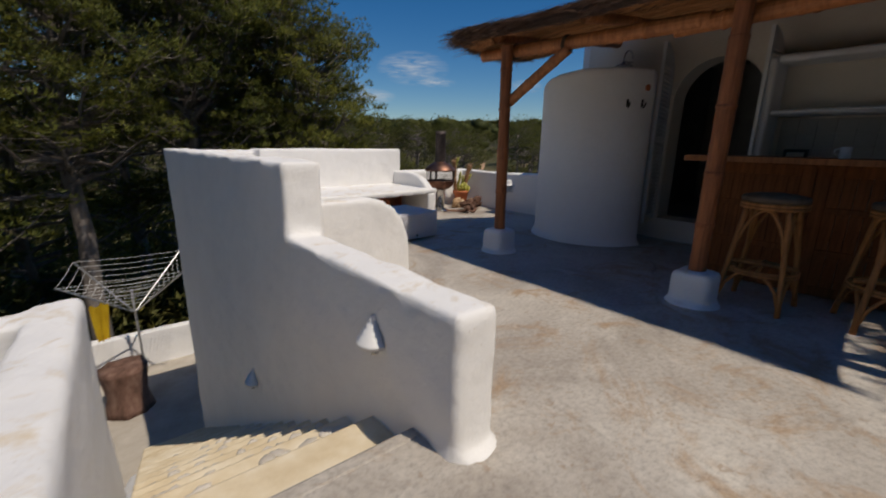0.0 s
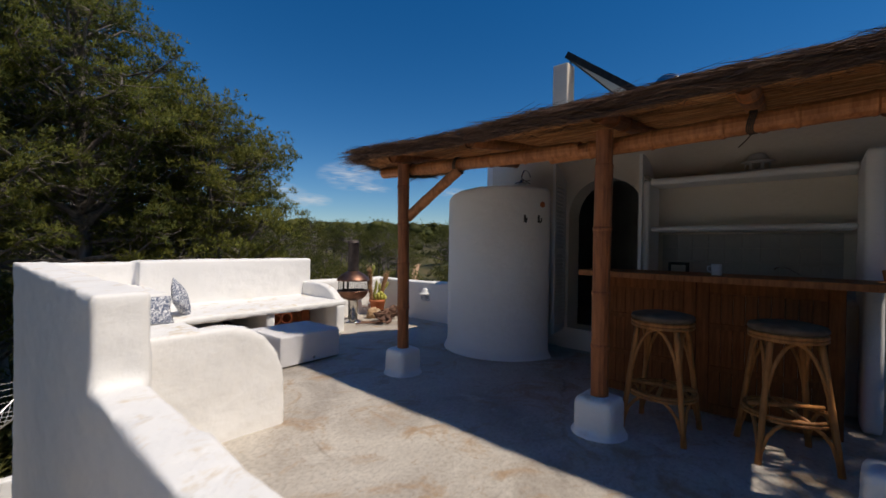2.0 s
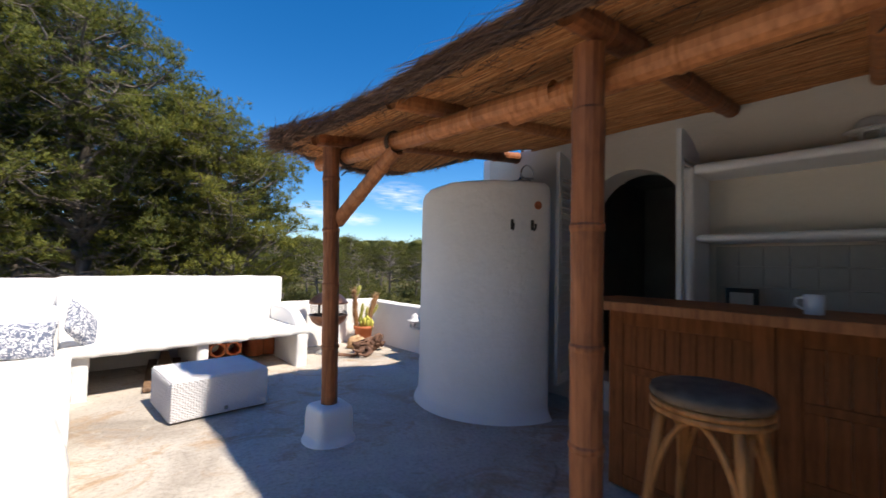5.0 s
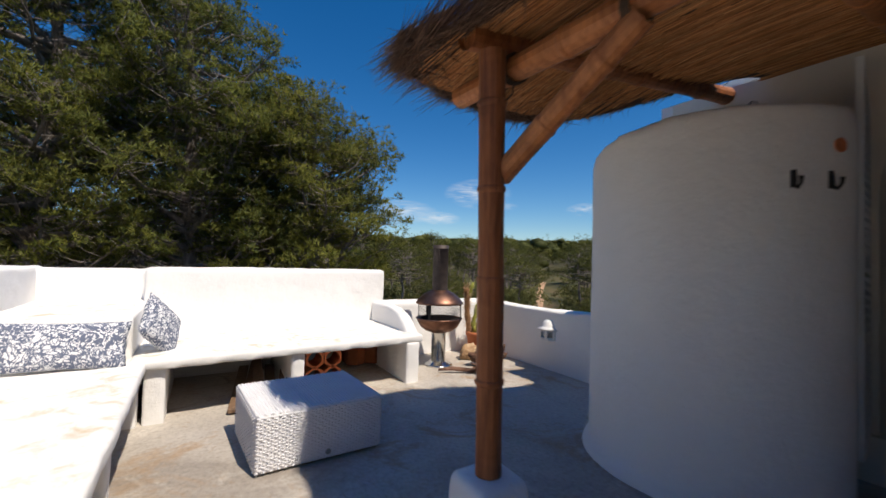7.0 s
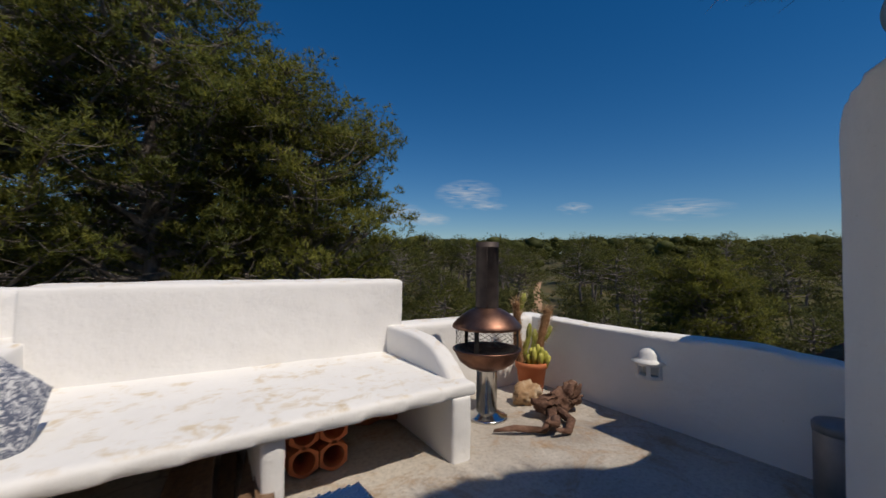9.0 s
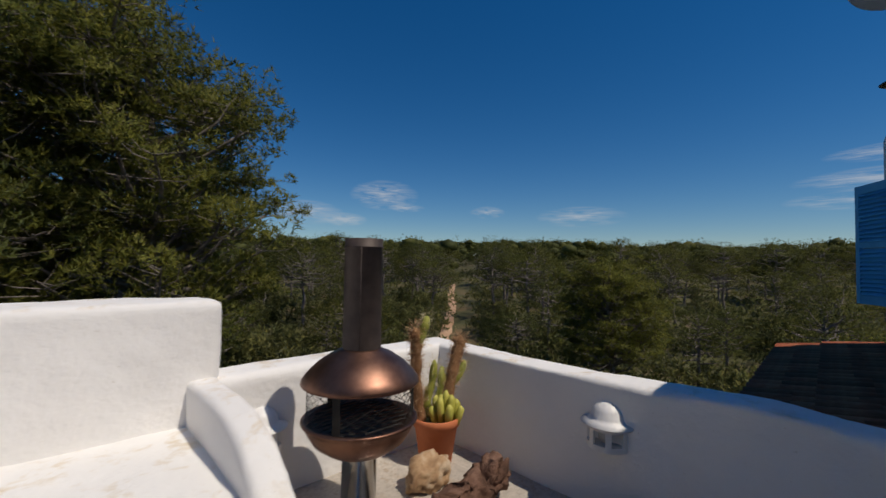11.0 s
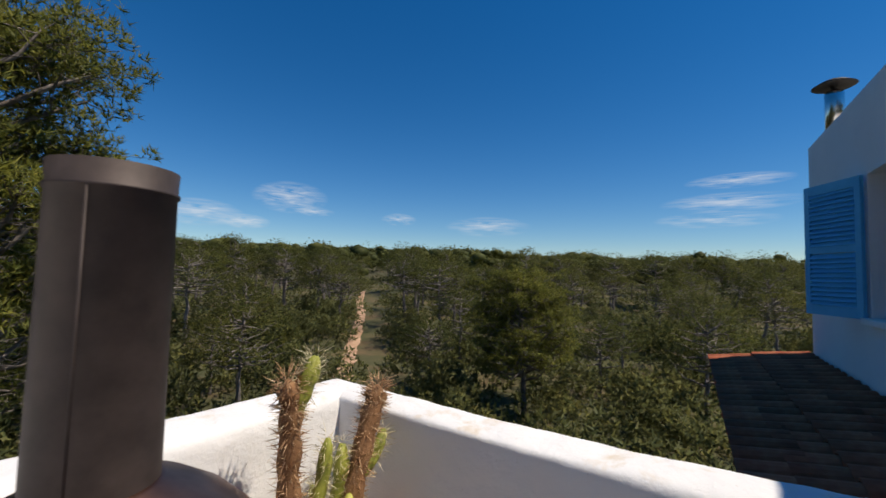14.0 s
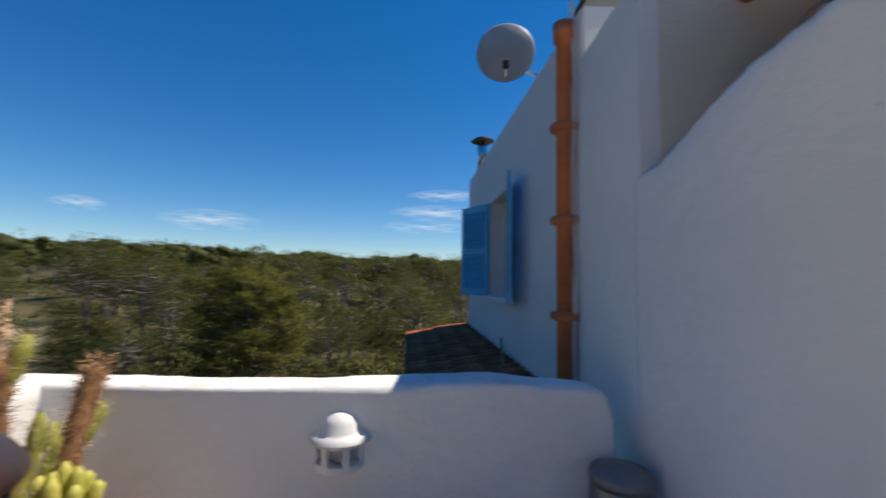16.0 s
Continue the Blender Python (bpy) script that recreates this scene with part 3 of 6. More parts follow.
def bamboo(points, radius, name, parent, material, nodes=0.32, hole=True):
    """A bamboo pole with swollen joints along a straight line, hollow at its ends."""
    a, b = Vector(points[0]), Vector(points[1])
    length = (b - a).length
    pts, radii = [], []
    s, k = 0.0, 0
    marks = []
    while s < length:
        marks.append(s)
        s += nodes * random.uniform(0.8, 1.2)
    for i, s in enumerate(marks):
        e = min(marks[i + 1] if i + 1 < len(marks) else length, length)
        q = radius * random.uniform(0.94, 1.04)
        steps = [(s, q * 1.07), (s + 0.012, q * 1.07), (s + 0.022, q * 0.97)] if i else [(s, q)]
        for w, r in steps + [((s + e) / 2, q * 0.96), (e - 0.012, q * 0.99)]:
            if w < length and (not pts or w > pts[-1] + 1e-4):
                pts.append(w)
                radii.append(r)
    pts.append(length)
    radii.append(radius * 0.98)
    way = (b - a).normalized()
    bow = way.orthogonal() * random.uniform(-0.012, 0.012)
    bm = bmesh.new()
    tube(bm, [a + way * w + bow * math.sin(math.pi * w / length) for w in pts], radii, 14)
    if hole:
        ends = [f for f in bm.faces if len(f.verts) == 14]
        for f in ends:
            bmesh.ops.inset_region(bm, faces=[f], thickness=radius * 0.25)
            bmesh.ops.translate(bm, verts=f.verts, vec=-f.normal * 0.03)
    return part(name, bm, material, parent, smooth=False)


pergola = thing("pergola", pose(3.55, 1, 0), "bamboo pergola with brushwood thatch against the house", "pergola")


def under(ob, parent):
    ob.parent = parent
    ob.matrix_parent_inverse = parent.matrix_world.inverted()
    return ob


POSTS = [(3.55, 2.86, 3.47, 2.80), (3.62, 0.81, 3.54, 0.77), (3.62, -0.68, 3.56, -0.70)]
for x0, y0, x1, y1 in POSTS:
    under(bamboo(((x0, y0, 0.2), (x1, y1, 2.16)), 0.062, "post", None, M_BAMBOO, 0.42), pergola)
under(bamboo(((3.61, 3.28, 2.14), (3.66, 1.0, 2.085)), 0.062, "beam", None, M_POLE, 0.36), pergola)
under(bamboo(((3.675, 1.25, 2.065), (3.66, -1.5, 2.11)), 0.064, "beam", None, M_POLE, 0.36), pergola)
under(bamboo(((3.55, 2.82, 1.62), (3.62, 2.17, 2.06)), 0.052, "brace", None, M_POLE, 0.3), pergola)
RAFTERS = [2.86, 1.86, 0.76, -0.05, -0.9]
for i, y in enumerate(RAFTERS):
    under(bamboo(((3.37, y, 2.235), (5.86, y + 0.12, 2.565)), 0.062, "rafter", None, M_POLE if i % 2 else M_BAMBOO, 0.34), pergola)
for x, y, z in ((3.61, 2.82, 2.125), (3.62, 2.2, 2.11), (3.665, 0.8, 2.08), (3.665, -0.05, 2.09), (3.665, -0.72, 2.095)):
    bm = bmesh.new()
    for k in range(4):
        ring = [(x + 0.066 * math.cos(a), y - 0.02 + 0.010 * k + 0.01 * math.sin(2 * a), z + 0.068 * math.sin(a)) for a in [2 * math.pi * j / 14 for j in range(15)]]
        tube(bm, ring, 0.0045, 5, False)
    tube(bm, [(x, y, z - 0.07), (x + 0.02, y + 0.03, z - 0.10), (x - 0.01, y + 0.06, z - 0.14)], 0.004, 4)
    under(part("binding", bm, M_CORD), pergola)
for x0, y0, x1, y1 in POSTS:
    bm = bmesh.new()
    box(bm, x0 - 0.145, x0 + 0.145, y0 - 0.145, y0 + 0.145, -0.03, 0.265, 0.05, 3)
    lathe(bm, [(0.205, -0.03), (0.20, 0.014), (0.15, 0.022)], 28, (x0, y0))
    base = hand_made(part("post_base", bm, M_WHITE), 0.018, 4, 0.012, 0.015)
    tagged(base, "white plastered footing of a bamboo post", "footing", "pergola footings")


# thatch: plan outline by y, sheet with thickness
def thatch_edges(y):
    """Eave and house ends of the thatch at y."""
    eave = 3.36 + 0.04 * noise.noise((y * 1.7, 3.1, 0)) - 0.18 * min(1, max(0, (y - 2.4) / 0.7)) ** 2
    back = 5.86
    if y > 2.75:
        k = (y - 2.75) / 0.75
        eave += 0.5 * k ** 6
        back = 5.7 - 0.6 * k ** 0.8 - 0.55 * k ** 3
    return eave, back


def thatch_z(x, y):
    z = 2.285 + 0.135 * (x - 3.5)
    z -= 0.10 * max(0, (3.55 - x) / 0.30) ** 1.5 * min(1, max(0.1, (2.9 - y) / 0.8))
    if y > 2.9:
        z -= (0.02 + 0.17 * min(1, max(0, (x - 3.4) / 0.8))) * ((y - 2.9) / 0.6) ** 1.5
    return z + 0.02 * noise.noise((x * 1.4, y * 1.4, 5))


NX, NY = 44, 120
verts, faces = [], []
for layer in (0, 1):
    for j in range(NY + 1):
        y = -1.45 + (3.5 + 1.45) * j / NY
        e, b = thatch_edges(y)
        for i in range(NX + 1):
            k = i / NX
            x = e + (b - e) * k
            edge = min(1.0, k * 7, (NY - j) / 9, j / 4)
            th = 0.022 + 0.095 * edge ** 0.7 + 0.04 * noise.noise((x * 3, y * 3, 9)) * edge + 0.05 * noise.noise((x * 0.9, y * 0.9, 2)) * edge
            z = thatch_z(x, y)
            verts.append((x, y, z + (th if layer else 0)))
S = (NX + 1) * (NY + 1)
for j in range(NY):
    for i in range(NX):
        a = j * (NX + 1) + i
        faces.append((a, a + NX + 1, a + NX + 2, a + 1))
        faces.append((S + a, S + a + 1, S + a + NX + 2, S + a + NX + 1))
rim = [i for i in range(NX + 1)] + [j * (NX + 1) + NX for j in range(1, NY + 1)] + [NY * (NX + 1) + i for i in range(NX - 1, -1, -1)] + [j * (NX + 1) for j in range(NY - 1, 0, -1)]
for a, b in zip(rim, rim[1:] + rim[:1]):
    faces.append((a, b, S + b, S + a))
under(raw("thatch", verts, faces, M_THATCH, None, "weathered brown brushwood thatch"), pergola)
# loose twigs of the brushwood
rng = np.random.default_rng(5)
verts, faces = [], []


def blade(p, d, length, width):
    side = d.cross(Vector((rng.normal(), rng.normal(), rng.normal()))).normalized() * width
    i = len(verts)
    verts.extend((p - side, p + side, p + d * length))
    faces.append((i, i + 1, i + 2))


for n in range(21000):
    y = rng.uniform(-1.45, 3.5)
    e, b = thatch_edges(y)
    if n % 7 == 6:
        # twigs that hang through the matting along the eaves
        x = e + 0.5 * rng.random() ** 1.6
        if rng.random() < 0.5:
            y = 3.48 - 0.55 * rng.random() ** 1.5
            e, b = thatch_edges(y)
            x = e + 0.03 + (b - e - 0.06) * rng.random()
        z = thatch_z(x, y) - rng.uniform(0.0, 0.018)
        d = Vector((rng.normal() * 0.7 - 0.3, rng.normal() + 0.5, rng.normal() * 0.10 - 0.03)).normalized()
        ln = rng.uniform(0.06, 0.2)
    elif n % 3 == 0:
        x = e + abs(rng.normal()) * 0.05
        d = Vector((-0.12 + rng.normal() * 0.10, rng.choice((-1, 1)), rng.normal() * 0.07)).normalized()
        z = thatch_z(x, y) + rng.uniform(-0.01, 0.115)
        ln = rng.uniform(0.12, 0.4)
    elif n % 3 == 1:
        x = e + (b - e) * rng.random()
        z = thatch_z(x, y) + 0.10 + rng.uniform(-0.03, 0.025)
        d = Vector((rng.normal() * 0.25, rng.choice((-1, 1)), rng.normal() * 0.03)).normalized()
        ln = rng.uniform(0.08, 0.3)
    else:
        k = rng.random() ** 0.5
        y = 3.5 - 0.06 * rng.random() if rng.random() < 0.5 else 2.75 + 0.75 * k
        e, b = thatch_edges(y)
        if y > 3.4:
            x = e + (b - e) * rng.random()
        else:
            x = b - 0.05 * rng.random() if rng.random() < 0.6 else e + 0.04 * rng.random()
        z = thatch_z(x, y) + rng.uniform(-0.005, 0.09)
        d = Vector((rng.normal() * 0.6, 0.9 + rng.normal() * 0.3, -0.15 + rng.normal() * 0.25)).normalized()
        ln = rng.uniform(0.03, 0.12)
    blade(Vector((x, y, z)), d, ln, 0.0035)
tw = under(raw("brushwood", verts, faces, M_THATCH, None, "frayed brushwood twigs"), pergola)
tw["kind"] = "stuff"
# reed matting under the thatch
verts, faces = [], []
for n in range(6500):
    y = rng.uniform(-1.4, 3.35)
    e, b = thatch_edges(y)
    x = rng.uniform(e + 0.05, b - 0.02)
    ln = rng.uniform(0.25, 0.8)
    y1 = min(y + ln, 3.42)
    e1, b1 = thatch_edges(y1)
    if x > b1 - 0.03 or x < e1:
        continue
    w = rng.uniform(0.003, 0.006)
    dz = rng.uniform(0.004, 0.014)
    dx = rng.normal() * 0.012
    i = len(verts)
    verts.extend(((x - w, y, thatch_z(x, y) - dz), (x + w, y, thatch_z(x, y) - dz), (x + dx + w, y1, thatch_z(x, y1) - dz), (x + dx - w, y1, thatch_z(x, y1) - dz), (x, y, thatch_z(x, y) - dz - w), (x + dx, y1, thatch_z(x, y1) - dz - w)))
    faces.extend(((i, i + 4, i + 5, i + 3), (i + 4, i + 1, i + 2, i + 5)))
rd = under(raw("reed_mat", verts, faces, M_REED, None, "golden reed matting"), pergola)
rd["kind"] = "stuff"

# ---- stairs ----
stairs = tagged(new("stairs"), "pale cement stairs with pebbles set in the risers", "stairs", kind="structure")
RISE, RUN, Y0 = 0.18, 0.285, 0.93
rng = np.random.default_rng(3)
bm = bmesh.new()
bmesh.ops.create_icosphere(bm, subdivisions=1, radius=1.0)
peb_mesh = bpy.data.meshes.new("pebble")
bm.to_mesh(peb_mesh)
bm.free()
peb_mesh.materials.append(M_PEBBLE)
peb_mesh.shade_smooth()
for i in range(20):
    bm = bmesh.new()
    y, z = Y0 + RUN * i, -0.115 - 0.173 * i
    box(bm, -0.02, 0.99, y, y + RUN + 0.05, z - 0.35, z, 0.018, 2)
    for v in bm.verts:
        v.co += Vector((0, noise.noise(v.co * 6) * 0.015, noise.noise(v.co * 5 + Vector((3, 0, 0))) * 0.008))
    part("step", bm, M_STEP, stairs)
    if 1 <= i < 9:
        for k in range(37):
            o = new("pebble", peb_mesh)
            o.parent = stairs
            o.matrix_world = pose(rng.uniform(0.06, 0.93), y + rng.uniform(0.05, RUN - 0.02), z + 0.004, 0, 0, rng.uniform(0, 180)) @ Matrix.Diagonal((rng.uniform(0.034, 0.066), rng.uniform(0.028, 0.045), 0.016, 1))
bm = bmesh.new()
box(bm, 0.0, 1.02, 0.86, 0.945, -0.19, 0.004, 0.02, 2)
for v in bm.verts:
    v.co.y += noise.noise(v.co * 4) * 0.02
part("top_edge", bm, M_FLOOR, stairs)


# ---- lamps on the walls ----
def dome_lamp(m, r=0.135, h=0.29):
    """A half-round ceramic lamp with a domed hat over a slotted drum; its back lies in the local plane x = 0, facing -x."""
    lamp = thing("wall_lamp", m, "white ceramic wall lamp with domed hat and slots", "lamp", "ceramic wall lamps")
    bm = bmesh.new()
    n = 20
    prof = [(r, h * 0.50), (r * 1.03, h * 0.54), (r * 0.72, h * 0.60), (r * 0.64, h * 0.66), (r * 0.58, h * 0.80), (r * 0.42, h * 0.92), (r * 0.18, h * 0.985), (0.004, h)]
    rows = [[bm.verts.new((-q * math.sin(math.pi * k / n), q * math.cos(math.pi * k / n), z)) for k in range(n + 1)] for q, z in prof]
    for a, b in zip(rows, rows[1:]):
        for k in range(n):
            bm.faces.new((a[k], a[k + 1], b[k + 1], b[k]))
    bm.faces.new(rows[0][::-1])
    part("hat", bm, M_GLAZE, lamp, smooth=True)
    bm = bmesh.new()
    q = r * 0.78
    for k in range(7):
        a0, a1 = math.pi * (k + 0.18) / 7, math.pi * (k + 0.82) / 7
        if k % 2 == 0:
            pts = [(-w * math.sin(a), w * math.cos(a)) for w, a in ((q, a0), (q, (a0 + a1) / 2), (q, a1), (q - 0.012, a1), (q - 0.012, a0))]
            prism(bm, pts, "z", h * 0.1, h * 0.5)
    for z0, z1 in ((0.0, h * 0.12), (h * 0.42, h * 0.5)):
        pts = [(-q * math.sin(math.pi * k / n), q * math.cos(math.pi * k / n)) for k in range(n + 1)]
        prism(bm, pts, "z", z0, z1)
    part("drum", bm, M_GLAZE, lamp)
    bm = bmesh.new()
    lathe(bm, [(0.012, h * 0.14), (0.03, h * 0.25), (0.028, h * 0.4), (0.01, h * 0.46)], 10, (-q * 0.45, 0))
    part("bulb", bm, M_BULB, lamp)
    return lamp


M_GLAZE = simple("white_glazed_clay", [(0.3, (0.74, 0.73, 0.71)), (0.7, (0.80, 0.79, 0.78))], 8, 0.45, bump_strength=0.2)
M_BULB = simple("frosted_bulb", [(0.3, (0.5, 0.48, 0.42)), (0.7, (0.62, 0.6, 0.55))], 8, 0.3)
dome_lamp(pose(5.885, 4.835, 0.35), 0.135, 0.235)
dome_lamp(pose(4.58, 6.145, 0.27, 0, 0, 90), 0.135, 0.235)
dome_lamp(pose(wall_x(5.15) + 0.29, 5.2, 0.79, 0, 0, 180), 0.10, 0.2)
dome_lamp(pose(5.86, 0.12, 2.12), 0.14, 0.2)


def shell_lamp(m, s=1.0):
    """A conical stepped shell over a small socket."""
    lamp = thing("shell_lamp", m, "white stepped cone lamp on the stair wall", "lamp", "stair lamps")
    bm = bmesh.new()
    n = 16
    prof = []
    for k in range(5):
        prof += [(0.088 * (1 - k / 5.3), 0.03 + 0.034 * k), (0.084 * (1 - k / 5.3), 0.058 + 0.034 * k)]
    prof.append((0.008, 0.215))
    rows = [[bm.verts.new((-q * s * math.sin(math.pi * k / n), q * s * math.cos(math.pi * k / n), z * s)) for k in range(n + 1)] for q, z in prof]
    for a, b in zip(rows, rows[1:]):
        for k in range(n):
            bm.faces.new((a[k], a[k + 1], b[k + 1], b[k]))
    bm.faces.new(rows[0][::-1])
    part("shade", bm, M_GLAZE, lamp, smooth=True)
    for e in (-1, 1):
        bm = bmesh.new()
        tube(bm, [(-0.004, e * 0.045 * s, 0.03 * s), (-0.02 * s, e * 0.045 * s, -0.005), (-0.03 * s, e * 0.03 * s, -0.01)], 0.011 * s, 8)
        part("socket", bm, M_STEEL, lamp)
    return lamp


shell_lamp(pose(wall_x(1.21) - 0.004, 1.21, 0.27) @ Matrix.Diagonal((1, 1, 0.78, 1)))
shell_lamp(pose(wall_x(3.3) - 0.004, 3.3, -0.95) @ Matrix.Diagonal((1, 1, 0.78, 1)))

# ---- yard things ----
stump = thing("tree_stump", pose(-0.12, 8.2, LOW) @ Matrix.Diagonal((0.95, 0.95, 0.9, 1)), "rough reddish-brown tree stump on the cement yard", "stump")
bm = bmesh.new()
lathe(bm, [(0.40, -0.02), (0.36, 0.12), (0.31, 0.35), (0.33, 0.6), (0.37, 0.85), (0.36, 0.93), (0.2, 0.95), (0.02, 0.93)], 26)
for v in bm.verts:
    a = math.atan2(v.co.y, v.co.x)
    k = 1 + 0.13 * noise.noise((math.cos(a) * 2.2, math.sin(a) * 2.2, v.co.z * 0.8)) + 0.07 * noise.noise((math.cos(a) * 6, math.sin(a) * 6, v.co.z * 2))
    v.co.x *= k
    v.co.y *= k
    v.co.z += 0.05 * noise.noise((v.co.x * 5, v.co.y * 5, 1)) if v.co.z > 0.8 else 0
M_STUMP = simple("old_stump_wood", [(0.3, (0.09, 0.045, 0.03)), (0.55, (0.20, 0.11, 0.08)), (0.8, (0.32, 0.21, 0.16))], 7, 0.9, stretch=(1, 1, 0.4), bump_strength=0.9, distance=0.03)
part("bole", bm, M_STUMP, stump, smooth=True)
dryer = thing("rotary_dryer", pose(0.2, 9.2, LOW), "grey rotary clothes dryer with slack lines", "clothes dryer")
M_ALU = simple("dull_aluminium", [(0.3, (0.42, 0.42, 0.42)), (0.7, (0.55, 0.55, 0.55))], 10, 0.4, 0.8)
M_LINE = simple("white_cord", [(0.3, (0.6, 0.6, 0.58)), (0.7, (0.7, 0.7, 0.68))], 30, 0.7)
bm = bmesh.new()
tube(bm, [(0, 0, 0), (0, 0, 1.9)], 0.022, 8)
part("pole", bm, M_ALU, dryer)
ends = []
for k in range(4):
    a = radians(40 + 90 * k)
    e = Vector((1.25 * math.cos(a), 1.25 * math.sin(a), 2.35))
    ends.append(e)
    bm = bmesh.new()
    tube(bm, [(0.02 * math.cos(a), 0.02 * math.sin(a), 1.45), e], 0.014, 6)
    part("arm", bm, M_ALU, dryer)
for j in range(8):
    bm = bmesh.new()
    w = 0.3 + 0.1 * j
    for k in range(4):
        p, q = ends[k].lerp(Vector((0, 0, 1.45)), 1 - w), ends[(k + 1) % 4].lerp(Vector((0, 0, 1.45)), 1 - w)
        tube(bm, [p, p.lerp(q, 0.5) - Vector((0, 0, 0.03)), q], 0.004, 4)
    part("line", bm, M_LINE, dryer)
cloth = thing("yellow_cloth", pose(-0.30, 8.75, -1.66, 0, 0, 30) @ Matrix.Diagonal((1.35, 1.35, 1.5, 1)), "bright yellow cloth hanging from a dryer line", "cloth")
bm = bmesh.new()
g = [[bm.verts.new((0.16 * (i / 6 - 0.5) * (1.4 - 0.5 * j / 8), 0.02 * math.sin(i * 1.9 + j * 0.3), -0.45 * j / 8 + 0.02 * math.sin(i * 2.0))) for i in range(7)] for j in range(9)]
for a, b in zip(g, g[1:]):
    for i in range(6):
        bm.faces.new((a[i], a[i + 1], b[i + 1], b[i]))
bmesh.ops.solidify(bm, geom=bm.faces[:], thickness=0.004)
M_YELLOW = simple("yellow_cotton", [(0.3, (0.75, 0.50, 0.02)), (0.7, (0.85, 0.6, 0.04))], 12, 0.9)
part("fabric", bm, M_YELLOW, cloth)

# ---- ottoman ----
ottoman = thing("wicker_ottoman", pose(2.67, 3.81, 0, 0, 0, 4), "low white woven wicker ottoman in half shade", "ottoman")
OW, OD, OH = 0.78, 0.70, 0.345
bm = bmesh.new()
box(bm, 0.008, OW - 0.008, 0.008, OD - 0.008, 0.012, OH - 0.008, 0.02, 3)
part("core", bm, M_WICKER, ottoman)
# woven bands on the faces
V, F = [], []


def weave(o, u, v, n, lu, lv, pitch_u, pitch_v):
    """Over-and-under bands on one face: o corner, u and v unit ways, n outwards."""
    cols, rows = int(lu / pitch_u), int(lv / pitch_v)
    for r in range(rows):
        for c in range(cols):
            if (r + c) % 2:
                continue
            p = o + u * (c * pitch_u) + v * ((r + 0.08) * pitch_v)
            i = len(V)
            a, b = u * pitch_u * 0.98, v * pitch_v * 0.84
            V.extend((p - n * 0.004, p + a - n * 0.004, p + a + b - n * 0.004, p + b - n * 0.004, p + a * 0.3 + b * 0.12 + n * 0.0045, p + a * 0.7 + b * 0.12 + n * 0.0045, p + a * 0.7 + b * 0.88 + n * 0.0045, p + a * 0.3 + b * 0.88 + n * 0.0045))
            F.extend(((i + 4, i + 5, i + 6, i + 7), (i, i + 1, i + 5, i + 4), (i + 1, i + 2, i + 6, i + 5), (i + 2, i + 3, i + 7, i + 6), (i + 3, i, i + 4, i + 7)))


X, Y, Z = Vector((1, 0, 0)), Vector((0, 1, 0)), Vector((0, 0, 1))
for name, args in (("woven_front", (Vector((0.01, 0.007, 0.02)), X, Z, -Y, OW - 0.02, OH - 0.03)), ("woven_side", (Vector((0.007, OD - 0.01, 0.02)), -Y, Z, -X, OD - 0.02, OH - 0.03)),
                   ("woven_side", (Vector((OW - 0.007, 0.01, 0.02)), Y, Z, X, OD - 0.02, OH - 0.03)), ("woven_back", (Vector((OW - 0.01, OD - 0.007, 0.02)), -X, Z, Y, OW - 0.02, OH - 0.03)), ("woven_top", (Vector((0.01, 0.01, OH - 0.007)), X, Y, Z, OW - 0.02, OD - 0.02))):
    V, F = [], []
    weave(*args, 0.02, 0.0105)
    raw(name, V, F, M_WICKER, ottoman)
bm = bmesh.new()
lathe(bm, [(0.018, 0), (0.016, 0.004)], 16)
o = part("badge", bm, M_STEEL, ottoman, "small oval metal badge")
o.matrix_local = pose(0.42, -0.002, 0.06, 90)


# ---- cushions ----
def cushion(m, w, h, t, label):
    ob = thing("cushion", m, label, "cushion", "printed cushions")
    bm = bmesh.new()
    n = 22
    sides = []
    for s in (1, -1):
        g = []
        for j in range(n + 1):
            row = []
            for i in range(n + 1):
                u, v = 2 * i / n - 1, 2 * j / n - 1
                puff = max(0, (1 - abs(u) ** 2.6) * (1 - abs(v) ** 2.6)) ** 0.55
                pin = 1 - 0.07 * (1 - abs(v)) * abs(u) ** 3 - 0.0
                pin2 = 1 - 0.07 * (1 - abs(u)) * abs(v) ** 3
                wr = 0.012 * noise.noise((u * 2.5 + 3 * s, v * 2.5, w * 9))
                row.append(bm.verts.new((u * w / 2 * pin, s * (t / 2 * puff + wr * puff), v * h / 2 * pin2)))
            g.append(row)
        for a, b in zip(g, g[1:]):
            for i in range(n):
                bm.faces.new((a[i], a[i + 1], b[i + 1], b[i]) if s > 0 else (a[i], b[i], b[i + 1], a[i + 1]))
    bmesh.ops.remove_doubles(bm, verts=bm.verts, dist=0.001)
    bmesh.ops.recalc_face_normals(bm, faces=bm.faces)
    part("cover", bm, M_PRINT, ob, smooth=True)
    return ob


cushion(pose(1.63, 4.90, 0.60, -24, 2, 1), 0.70, 0.32, 0.13, "long white cushion with dark blue floral print")
cushion(pose(2.14, 5.20, 0.66, -24, 42, 48), 0.40, 0.38, 0.14, "square white cushion with dark blue floral print")


